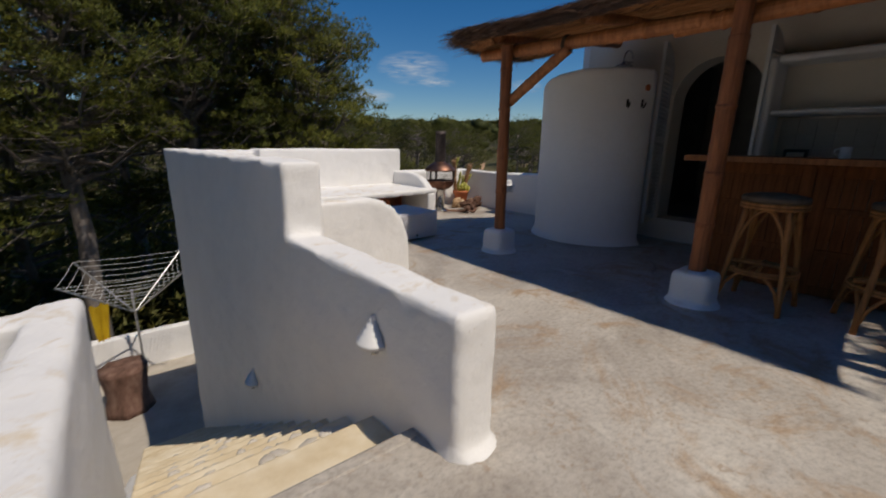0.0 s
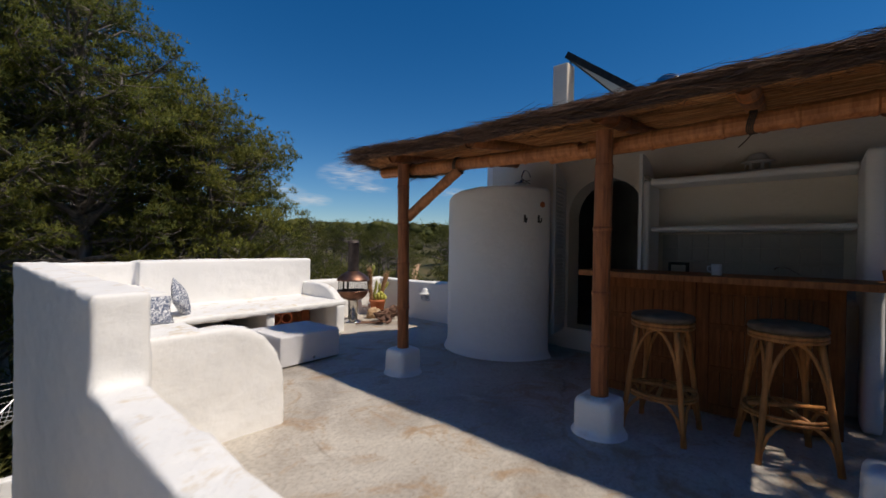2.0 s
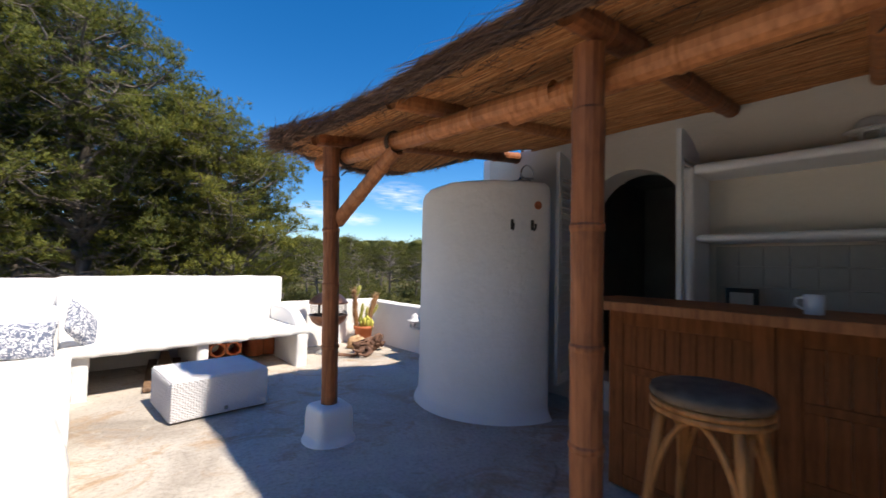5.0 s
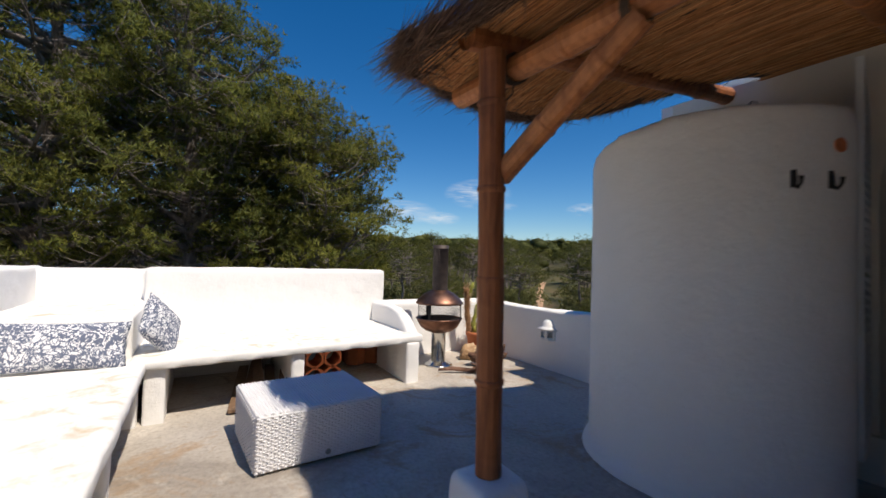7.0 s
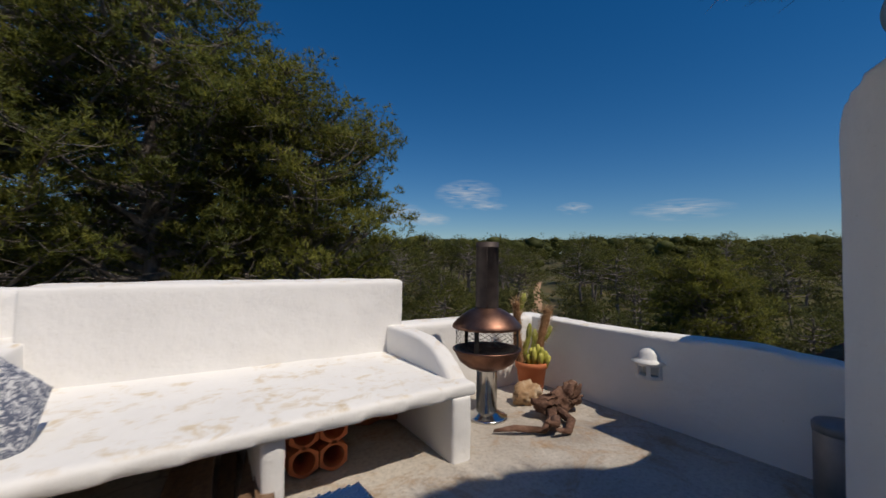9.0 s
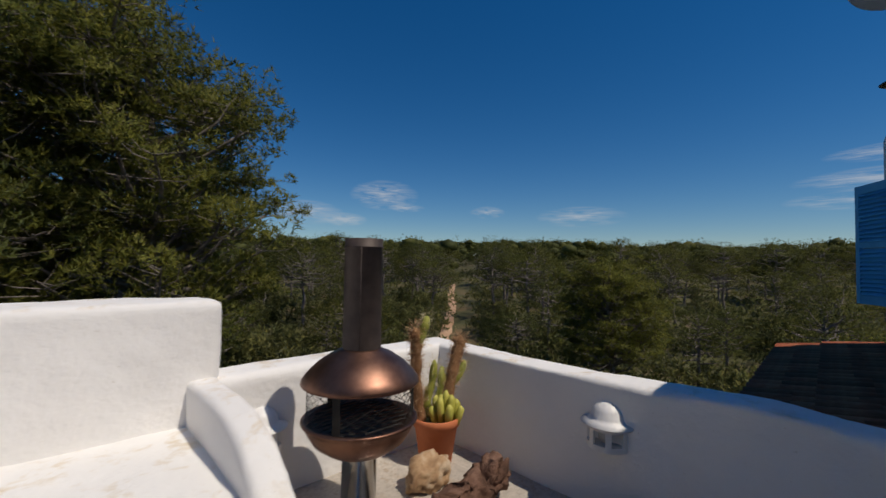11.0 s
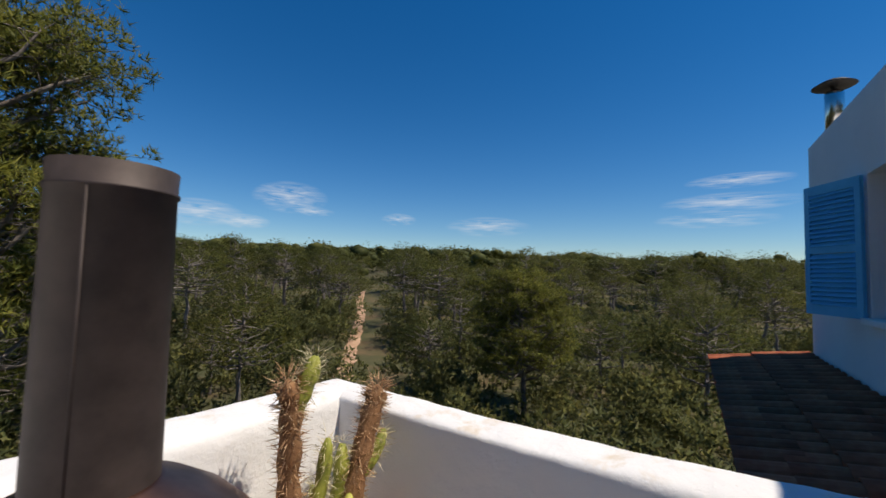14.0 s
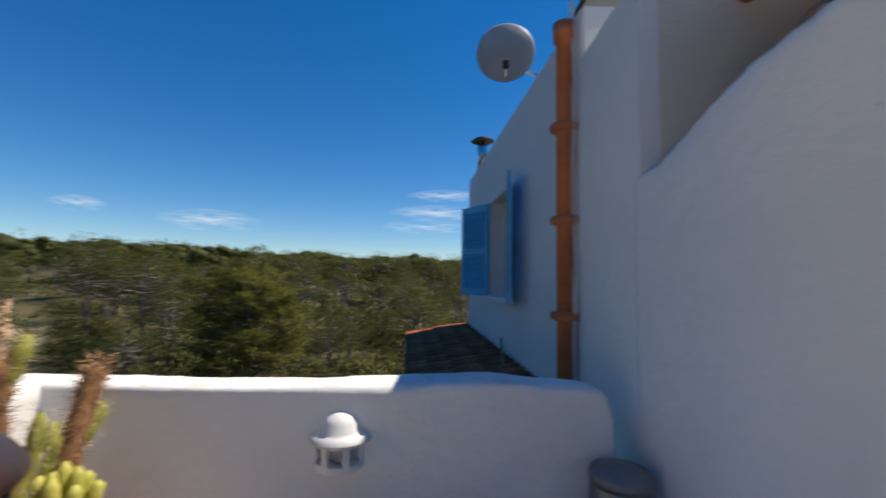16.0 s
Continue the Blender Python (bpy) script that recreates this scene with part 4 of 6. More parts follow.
# ---- under the bench ----
def clay_rack(m):
    """A fired clay block of four bottle holes."""
    rack = thing("clay_bottle_rack", m, "red clay bottle rack block with round holes", "bottle rack", "clay racks")
    s = 0.105
    for a in range(2):
        for b in range(2):
            bm = bmesh.new()
            n = 24
            rings = []
            for y in (0, 0.28):
                outer = [bm.verts.new((a * 2 * s + (s * 1.0 / max(abs(math.cos(t + 0.0)), abs(math.cos(t - math.pi / 3)), abs(math.cos(t + math.pi / 3)))) * math.cos(t) * 0.95, y, s + b * 1.9 * s + (s / max(abs(math.cos(t)), abs(math.cos(t - math.pi / 3)), abs(math.cos(t + math.pi / 3)))) * math.sin(t) * 0.95)) for t in [2 * math.pi * k / n for k in range(n)]]
                inner = [bm.verts.new((a * 2 * s + s * 0.76 * math.cos(t), y, s + b * 1.9 * s + s * 0.76 * math.sin(t))) for t in [2 * math.pi * k / n for k in range(n)]]
                rings.append((outer, inner))
            (o0, i0), (o1, i1) = rings
            for k in range(n):
                q = (k + 1) % n
                bm.faces.new((o0[k], o1[k], o1[q], o0[q]))
                bm.faces.new((i0[k], i0[q], i1[q], i1[k]))
                bm.faces.new((o0[k], o0[q], i0[q], i0[k]))
                bm.faces.new((o1[k], i1[k], i1[q], o1[q]))
            part("cell", bm, M_CLAY, rack)
    return rack


clay_rack(pose(3.36, 5.35, 0.0)).scale = (0.82, 0.9, 0.82)
o = clay_rack(pose(4.02, 5.50, 0.0, 0, 0, 0))
o.matrix_world = pose(3.95, 5.85, 0.30, -90, 0, 0)
M_OLDPLANK = bamboo_material("old_plank", (0.10, 0.055, 0.032), (0.21, 0.13, 0.08))
for k in range(6):
    p = thing("plank", pose(2.62 + 0.085 * k, 5.0 - 0.02 * k, 0.02 + 0.045 * (k % 3), 3, 0, random.uniform(-7, 7) - 6), "old brown plank lying under the bench", "plank", "stacked planks")
    bm = bmesh.new()
    box(bm, 0, 0.085, -0.12 + 0.05 * (k % 2), 1.0, 0, 0.035, 0.004, 1)
    part("board", bm, M_OLDPLANK, p)

# ---- fire bowl ----
fire = thing("fire_bowl_stove", pose(4.84, 5.575, 0), "copper fire bowl stove with steel foot and dark flue", "stove")
bm = bmesh.new()
lathe(bm, [(0.17, 0), (0.172, 0.012), (0.15, 0.022), (0.115, 0.032), (0.095, 0.05), (0.02, 0.055)], 40)
part("foot", bm, M_STEEL, fire, "polished steel foot", True)
bm = bmesh.new()
lathe(bm, [(0.083, 0.045), (0.083, 0.37), (0.09, 0.375), (0.09, 0.385), (0.02, 0.39)], 36)
part("column", bm, M_STEEL, fire, "polished steel column", True)
bm = bmesh.new()
lathe(bm, [(0.085, 0.38), (0.16, 0.405), (0.22, 0.45), (0.252, 0.505), (0.262, 0.535), (0.275, 0.54), (0.275, 0.55), (0.258, 0.552), (0.24, 0.52), (0.2, 0.48), (0.1, 0.45), (0.01, 0.445)], 48)
part("bowl", bm, M_COPPER, fire, "shiny copper bowl", True)
bm = bmesh.new()
lathe(bm, [(0.275, 0.715), (0.28, 0.72), (0.278, 0.735), (0.255, 0.765), (0.21, 0.81), (0.15, 0.85), (0.1, 0.872), (0.09, 0.88), (0.085, 0.875), (0.15, 0.838), (0.25, 0.755), (0.268, 0.722)], 48)
part("hood", bm, M_COPPER, fire, "aged copper hood", True)
bm = bmesh.new()
lathe(bm, [(0.093, 0.868), (0.091, 1.36), (0.095, 1.362), (0.095, 1.367), (0.091, 1.369), (0.093, 1.405), (0.087, 1.405), (0.087, 0.87)], 40, close=False)
tube(bm, [(-0.058, -0.0715, 0.88), (-0.058, -0.0715, 1.365)], 0.0022, 6)
part("flue", bm, M_FLUE, fire, "dark brown steel flue", True)
for k in range(3):
    a = radians(215 + 120 * k)
    bm = bmesh.new()
    box(bm, -0.018, 0.018, -0.003, 0.003, 0.54, 0.725, m=Matrix.Translation((0.256 * math.cos(a), 0.256 * math.sin(a), 0)) @ Matrix.Rotation(a + math.pi / 2, 4, "Z"))
    part("stay", bm, M_IRON, fire)
# wire screen
bm = bmesh.new()
for e in (-1, 1):
    for k in range(26):
        turn = 2 * math.pi * k / 26
        tube(bm, [(0.25 * math.cos(turn + e * 1.1 * s / 6), 0.25 * math.sin(turn + e * 1.1 * s / 6), 0.55 + 0.165 * s / 6) for s in range(7)], 0.0014, 3, False)
part("wire_screen", bm, M_IRON, fire, "fine dark wire mesh")["kind"] = "stuff"
bm = bmesh.new()
for k in range(11):
    tube(bm, [(-0.22 * math.cos(math.asin((k - 5) / 5.6)), (k - 5) * 0.04, 0.548), (0.22 * math.cos(math.asin((k - 5) / 5.6)), (k - 5) * 0.04, 0.548)], 0.004, 5)
part("grate", bm, M_IRON, fire)

# ---- potted cactus, stone, driftwood ----
M_CACTUS = simple("cactus_skin", [(0.3, (0.16, 0.19, 0.03)), (0.6, (0.34, 0.34, 0.06)), (0.8, (0.45, 0.42, 0.10))], 9, 0.6)
M_CREST = simple("crest_skin", [(0.3, (0.34, 0.33, 0.05)), (0.7, (0.56, 0.52, 0.12))], 12, 0.55)
M_DRY = simple("dry_cactus_stem", [(0.3, (0.16, 0.07, 0.03)), (0.6, (0.32, 0.17, 0.08)), (0.8, (0.5, 0.36, 0.2))], 14, 0.9, bump_strength=0.7)
M_DRYSPINE = simple("dry_spines", [(0.35, (0.26, 0.12, 0.055)), (0.5, (0.45, 0.27, 0.14)), (0.7, (0.66, 0.52, 0.32))], 30, 0.8)
M_SPINE = simple("pale_spines", [(0.3, (0.55, 0.47, 0.28)), (0.7, (0.7, 0.62, 0.4))], 9, 0.7)
pot = thing("plant_pot", pose(5.60, 5.86, 0), "terracotta flower pot in the parapet corner", "flower pot")
bm = bmesh.new()
lathe(bm, [(0.10, 0), (0.105, 0.005), (0.14, 0.24), (0.155, 0.245), (0.16, 0.295), (0.15, 0.30), (0.14, 0.295), (0.13, 0.25), (0.01, 0.25)], 36)
part("body", bm, M_CLAY, pot, smooth=True)
bm = bmesh.new()
lathe(bm, [(0.132, 0.255), (0.06, 0.272), (0.01, 0.275)], 24)
part("soil", bm, M_GROUND, pot)
cactus = thing("cactus", pose(5.60, 5.86, 0.26), "spiny columnar cactus with dry brown stems", "cactus")
rng = np.random.default_rng(21)
STEMS = [([(-0.10, 0.04, 0), (-0.14, 0.05, 0.3), (-0.155, 0.03, 0.5), (-0.17, 0.03, 0.62)], 0.040, True), ([(-0.155, 0.03, 0.5), (-0.12, 0.01, 0.58), (-0.09, 0.0, 0.69)], 0.032, False),
         ([(0.07, 0.0, 0), (0.12, 0.0, 0.22), (0.19, 0.0, 0.43), (0.225, 0.0, 0.53)], 0.044, True), ([(0.12, 0.0, 0.2), (0.19, -0.03, 0.28), (0.23, -0.03, 0.36)], 0.027, False),
         ([(0.05, 0.03, 0), (0.08, 0.04, 0.2), (0.09, 0.05, 0.33)], 0.034, False), ([(-0.08, 0.02, 0.1), (-0.04, 0.0, 0.25), (-0.03, -0.01, 0.40)], 0.027, False), ([(0.0, 0.08, 0), (0.0, 0.09, 0.2)], 0.03, False)]
for pts, r, dry in STEMS:
    pts = [Vector(p) for p in pts]
    dense = []
    for a, b in zip(pts, pts[1:]):
        dense += [a.lerp(b, k / 6) for k in range(6)]
    dense.append(pts[-1])
    bm = bmesh.new()
    m = len(dense)
    tube(bm, dense, [r * (0.9 + 0.1 * math.sin(k * 1.7)) * (1 if k < m - 2 else 0.75 if k < m - 1 else 0.3) for k in range(m)], 10)
    for v in bm.verts:
        v.co += Vector((noise.noise(v.co * 40), noise.noise(v.co * 40 + X), noise.noise(v.co * 40 + Y))) * 0.008
    part("stem", bm, M_DRY if dry else M_CACTUS, cactus, "dry brown stem" if dry else "", True)
    V, F = [], []
    for _ in range(int(len(dense) * (70 if dry else 30))):
        p = dense[rng.integers(0, m)] + Vector(rng.normal(size=3)) * 0.008
        d = Vector((rng.normal(), rng.normal(), rng.normal() * 0.6 + 0.15)).normalized()
        s = d.cross(Vector(rng.normal(size=3))).normalized() * (0.002 if dry else 0.0012)
        i = len(V)
        V += [p + d * r * 0.7 - s, p + d * r * 0.7 + s, p + d * (r + rng.uniform(0.012, 0.045))]
        F.append((i, i + 1, i + 2))
    raw("spine_fuzz", V, F, M_DRYSPINE if dry else M_SPINE, cactus)["kind"] = "stuff"
crest = thing("crested_cactus", pose(5.63, 5.80, 0.25), "yellow-green crested cactus in the pot", "cactus")
for k in range(11):
    a = 2.4 * k
    q = 0.022 * math.sqrt(k)
    bm = bmesh.new()
    hgt = 0.10 + 0.09 * (1 - k / 12) + 0.03 * rng.random()
    tube(bm, [(q * math.cos(a), q * math.sin(a), 0), (q * 1.3 * math.cos(a), q * 1.3 * math.sin(a), hgt * 0.5), (q * 1.5 * math.cos(a), q * 1.5 * math.sin(a), hgt * 0.85), (q * 1.4 * math.cos(a), q * 1.4 * math.sin(a), hgt)], [0.018, 0.025, 0.024, 0.009], 9)
    part("lobe", bm, M_CREST, crest, smooth=True)


def rock(name, m, size, seed, material, label, category):
    t = thing(name, m, label, category)
    bm = bmesh.new()
    bmesh.ops.create_icosphere(bm, subdivisions=4, radius=1.0)
    for v in bm.verts:
        d = v.co.copy()
        k = 1 + 0.35 * noise.noise(d * 1.3 + Vector((seed, 0, 0))) + 0.22 * noise.noise(d * 3.2 + Vector((0, seed, 0))) + 0.10 * noise.noise(d * 8)
        v.co = Vector((d.x * size[0], d.y * size[1], d.z * size[2])) * k
        v.co.z = max(v.co.z, -size[2] * 0.7)
    part("body", bm, material, t, smooth=True)
    return t


M_ROCK = simple("ochre_stone", [(0.3, (0.22, 0.12, 0.06)), (0.5, (0.42, 0.27, 0.15)), (0.7, (0.60, 0.50, 0.38))], 9, 0.85, bump_strength=0.8)
rock("stone", pose(5.36, 5.66, 0.075), (0.15, 0.10, 0.105), 4.0, M_ROCK, "craggy ochre stone on the terrace floor", "stone")
drift = thing("driftwood_root", pose(5.28, 5.30, 0.0), "gnarled dark driftwood root lying on the floor", "driftwood")
drift.scale = (1.2, 1.15, 0.95)
M_ROOT = simple("gnarled_root", [(0.3, (0.05, 0.025, 0.015)), (0.5, (0.14, 0.07, 0.045)), (0.75, (0.28, 0.16, 0.11))], 11, 0.85, bump_strength=1.0, distance=0.015)
bm = bmesh.new()
bmesh.ops.create_icosphere(bm, subdivisions=4, radius=1.0, matrix=Matrix.Translation((0.07, 0.02, 0.10)) @ Matrix.Diagonal((0.17, 0.085, 0.10, 1)))
bmesh.ops.create_icosphere(bm, subdivisions=3, radius=0.06, matrix=Matrix.Translation((0.19, 0.02, 0.19)))
bmesh.ops.create_icosphere(bm, subdivisions=3, radius=0.05, matrix=Matrix.Translation((0.25, 0.0, 0.10)))
for v in bm.verts:
    v.co += Vector((noise.noise(v.co * 11), noise.noise(v.co * 11 + X * 7), noise.noise(v.co * 11 + Y * 7))) * 0.05 + Vector((noise.noise(v.co * 30), noise.noise(v.co * 30 + X * 7), noise.noise(v.co * 30 + Y * 7))) * 0.032
    v.co.z = max(v.co.z, 0.0)
part("burl", bm, M_ROOT, drift, smooth=True)
for pts in ([(0.0, 0, 0.09), (-0.10, -0.12, 0.06), (-0.24, -0.18, 0.035), (-0.40, -0.10, 0.05), (-0.5, -0.02, 0.03)], [(0.02, -0.02, 0.08), (0.0, -0.18, 0.05), (-0.12, -0.27, 0.03), (-0.22, -0.27, 0.07)], [(-0.1, -0.14, 0.06), (-0.2, -0.24, 0.09), (-0.28, -0.24, 0.13)], [(0.16, 0.0, 0.1), (0.22, -0.04, 0.19), (0.24, -0.05, 0.25)]):
    bm = bmesh.new()
    tube(bm, pts, [0.04 - 0.03 * k / (len(pts) - 1) for k in range(len(pts))], 9)
    for v in bm.verts:
        v.co += Vector((noise.noise(v.co * 25), noise.noise(v.co * 25 + X), noise.noise(v.co * 25 + Y))) * 0.014
        v.co.z = max(v.co.z, 0.002)
    part("root", bm, M_ROOT, drift, smooth=True)

# ---- bin, shower fittings ----
bin_ = thing("pedal_bin", pose(5.72, 3.67, 0), "brushed grey steel bin beside the parapet end", "bin")
M_BRUSHED = simple("brushed_steel", [(0.3, (0.20, 0.20, 0.21)), (0.7, (0.30, 0.30, 0.31))], 6, 0.55, 0.7)
bm = bmesh.new()
lathe(bm, [(0.115, 0), (0.12, 0.01), (0.12, 0.36), (0.116, 0.365)], 32)
part("body", bm, M_BRUSHED, bin_, smooth=True)
bm = bmesh.new()
lathe(bm, [(0.124, 0.362), (0.125, 0.395), (0.115, 0.41), (0.06, 0.425), (0.005, 0.428)], 32)
part("lid", bm, M_BRUSHED, bin_, smooth=True)
shower = thing("outdoor_shower", pose(5.855, 2.74, 2.24), "chrome rain shower head on a curved arm", "shower")
bm = bmesh.new()
tube(bm, [(0, 0, 0.0)] + [(-0.10 - 0.12 * math.cos(a), 0, 0.05 + 0.13 * math.sin(a)) for a in [math.pi * k / 10 for k in range(0, 11)]][::1] + [(-0.23, 0, 0.02)], 0.009, 8)
part("arm", bm, M_STEEL, shower, smooth=True)
bm = bmesh.new()
lathe(bm, [(0.012, 0.03), (0.018, 0.005), (0.085, -0.012), (0.088, -0.022), (0.02, -0.024)], 24, (-0.23, 0))
part("rose", bm, M_STEEL, shower, smooth=True)
pipe = thing("shower_pipe", pose(5.842, 2.74, 0.7), "thin chrome shower pipe with a brass tap", "pipe")
bm = bmesh.new()
tube(bm, [(0, 0, 0), (0, 0, 1.50)], 0.009, 8)
part("riser", bm, M_STEEL, pipe)
bm = bmesh.new()
tube(bm, [(0, 0, 0.4), (-0.06, 0, 0.4)], 0.018, 8)
part("tap", bm, M_STEEL, pipe)


def on_shower(deg, z):
    a = radians(deg)
    return pose(CX + (CR - 0.003) * math.cos(a), CY + (CR - 0.003) * math.sin(a), z, 0, 0, deg)


for deg in (233, 247):
    hk = thing("wall_hook", on_shower(deg, 1.66), "dark metal coat hook on the shower wall", "hook", "shower hooks")
    bm = bmesh.new()
    tube(bm, [(0.0, 0, 0.05), (0.006, 0, -0.035)], 0.014, 8)
    part("plate", bm, M_IRON, hk)
    bm = bmesh.new()
    tube(bm, [(0.004, 0, -0.02), (0.035, 0, -0.04), (0.055, 0, -0.02), (0.058, 0, 0.012)], [0.008, 0.008, 0.008, 0.010], 8)
    part("prong", bm, M_IRON, hk, smooth=True)
niche = thing("clay_spout", on_shower(251, 1.84), "round red clay spout let into the shower wall", "spout")
bm = bmesh.new()
prof = [(0.034, 0.0), (0.036, 0.012), (0.032, 0.014), (0.024, 0.007), (0.004, 0.006)]
lathe(bm, prof, 20)
bmesh.ops.rotate(bm, verts=bm.verts, cent=(0, 0, 0), matrix=Matrix.Rotation(math.pi / 2, 3, "Y"))
part("ring", bm, M_CLAY, niche, smooth=True)

# ---- bar ----
M_BARTOP = bamboo_material("bar_top_wood", (0.19, 0.065, 0.022), (0.34, 0.13, 0.045), 0.6, 0.25)
bar = thing("bar_counter", pose(4.58, 0.3, 0), "brown wooden slatted bar counter under the pergola", "bar")
FRONT = [(4.60, 1.20), (4.54, 0.38), (4.60, -0.50)]


def bar_panel(a, b):
    """A front with frame and upright boards between two plan points."""
    a, b = Vector((*a, 0)), Vector((*b, 0))
    ln = (b - a).length
    m = Matrix.Translation(a) @ Matrix.Rotation(math.atan2((b - a).y, (b - a).x), 4, "Z")
    holder = new("front_panel")
    under(holder, bar)
    holder.matrix_world = m
    bm = bmesh.new()
    for u0, u1, z0, z1 in ((0, 0.09, 0.02, 1.07), (ln - 0.09, ln, 0.02, 1.07), (0.09, ln - 0.09, 0.98, 1.07), (0.09, ln - 0.09, 0.70, 0.745), (0.09, ln - 0.09, 0.36, 0.405), (0.09, ln - 0.09, 0.02, 0.1)):
        box(bm, u0, u1, -0.028, 0.01, z0, z1, 0.004, 1)
    part("frame", bm, M_WOODBAR, holder)
    n = int((ln - 0.18) / 0.072)
    pitch = (ln - 0.18) / n
    bm = bmesh.new()
    box(bm, 0.0, 0.0705, -0.022, 0.0, 0.06, 1.02, 0.003, 1)
    first = None
    for k in range(n):
        if first is None:
            first = part("board", bm, M_WOODBAR, holder)
            first.location.x = 0.09
            first.scale.x = pitch / 0.072
        else:
            o = first.copy()
            scene.collection.objects.link(o)
            o.location = (0.09 + pitch * k, random.uniform(-0.0015, 0.0015), 0)
            o.scale.x = pitch / 0.072
    return holder


bar_panel(FRONT[0], FRONT[1])
bar_panel(FRONT[1], FRONT[2])
bm = bmesh.new()
box(bm, 4.62, 4.98, 1.12, 1.17, 0.02, 1.07, 0.004, 1)
under(part("side_panel", bm, M_WOODBAR), bar)
bm = bmesh.new()
box(bm, 4.66, 4.98, -0.5, -0.45, 0.02, 1.07, 0.004, 1)
under(part("side_panel", bm, M_WOODBAR), bar)
top = [(4.40, 1.34), (4.36, 0.40), (4.42, -0.90), (4.98, -0.90), (4.98, 1.34)]
bm = bmesh.new()
prism(bm, top, "z", 1.075, 1.125)
bmesh.ops.bevel(bm, geom=[e for e in bm.edges], offset=0.006, segments=2, affect="EDGES")
under(part("top", bm, M_BARTOP, None, "thick brown wooden top"), bar)


def bar_stool(m, label):
    st = thing("bar_stool", m, label, "bar stool", "rattan bar stools")
    bm = bmesh.new()
    lathe(bm, [(0.155, 0.745), (0.185, 0.75), (0.192, 0.765), (0.185, 0.785), (0.12, 0.80), (0.01, 0.804)], 36)
    part("seat", bm, M_CUSHION, st, "dark brown padded seat", True)
    bm = bmesh.new()
    for z in (0.735, 0.712):
        tube(bm, [(0.178 * math.cos(a), 0.178 * math.sin(a), z) for a in [2 * math.pi * k / 28 for k in range(29)]], 0.013, 8, False)
    part("seat_ring", bm, M_RATTAN, st, smooth=True)
    feet = []
    for k in range(4):
        a = radians(45 + 90 * k)
        bm = bmesh.new()
        p0, p1 = Vector((0.165 * math.cos(a), 0.165 * math.sin(a), 0.72)), Vector((0.265 * math.cos(a), 0.265 * math.sin(a), 0.0))
        feet.append((p0, p1))
        marks = [0, 0.18, 0.2, 0.22, 0.5, 0.52, 0.54, 0.8, 0.82, 0.84, 1]
        tube(bm, [p0.lerp(p1, s) for s in marks], [0.017, 0.017, 0.019, 0.017, 0.017, 0.0195, 0.017, 0.017, 0.019, 0.017, 0.018], 10)
        part("leg", bm, M_RATTAN, st, smooth=True)
    for k in range(4):
        (p0, p1), (q0, q1) = feet[k], feet[(k + 1) % 4]
        for lo, hi in ((0.50, 0.03), (0.95, 0.62)):
            a, b = p0.lerp(p1, lo), q0.lerp(q1, lo)
            t0, t1 = p0.lerp(p1, hi), q0.lerp(q1, hi)
            topm = t0.lerp(t1, 0.5)
            pts = []
            for i in range(11):
                s = i / 10
                base = a.lerp(b, s)
                lift = math.sin(math.pi * s) ** 0.55
                pts.append(Vector((base.x, base.y, base.z + (topm.z - a.z) * lift)) * 1.0 - Vector((base.x, base.y, 0)) * 0.12 * lift * (1 if hi < 0.1 else 0.0))
            bm = bmesh.new()
            tube(bm, pts, 0.011, 8)
            part("arch", bm, M_RATTAN, st, smooth=True)
    bm = bmesh.new()
    for z, r in ((0.275, 0.205), (0.255, 0.208)):
        tube(bm, [(r * math.cos(a), r * math.sin(a), z) for a in [2 * math.pi * k / 28 for k in range(29)]], 0.010, 8, False)
    part("foot_ring", bm, M_RATTAN, st, smooth=True)
    for k in range(2):
        a = radians(90 * k + 10)
        bm = bmesh.new()
        tube(bm, [(-0.2 * math.cos(a), -0.2 * math.sin(a), 0.28 + 0.02 * k), (0.2 * math.cos(a), 0.2 * math.sin(a), 0.28 + 0.02 * k)], 0.013, 8)
        part("stretcher", bm, M_RATTAN, st, smooth=True)
    return st


for x, y, turn, label in ((3.97, 0.49, -2, "rattan bar stool with brown padded seat in the shade"), (4.12, -0.21, 22, "rattan bar stool with a sunlit patch on its brown seat")):
    bar_stool(pose(x, y, 0, 0, 0, turn), label).scale = (1.1, 1.1, 1.085)

# ---- kitchen niche behind the bar ----
unit = thing("masonry_shelf", pose(5.86, 0.25, 0), "white masonry shelf unit built against the house", "shelf")
for name, args in (("side", (5.46, 5.86, 1.02, 1.12, 0, 2.08)), ("side", (4.95, 5.86, -0.72, -0.60, 0, 2.10)), ("top", (5.46, 5.86, -0.60, 1.02, 2.02, 2.09)), ("shelf", (5.50, 5.86, -0.60, 1.02, 1.52, 1.58))):
    bm = bmesh.new()
    box(bm, *args)
    under(hand_made(part(name, bm, M_WHITE), 0.022, 3, 0.006, 0.01), unit)
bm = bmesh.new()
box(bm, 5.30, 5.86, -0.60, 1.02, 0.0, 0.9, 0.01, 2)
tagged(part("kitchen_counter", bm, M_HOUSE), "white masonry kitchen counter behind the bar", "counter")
M_DARKTILE = simple("grey_splash_tile", [(0.3, (0.40, 0.36, 0.31)), (0.7, (0.46, 0.42, 0.37))], 5, 0.5, spec=0.2)
splash = thing("splashback", pose(5.855, 0.2, 0.9), "grey tiled splashback above the kitchen counter", "splashback")
tile = None
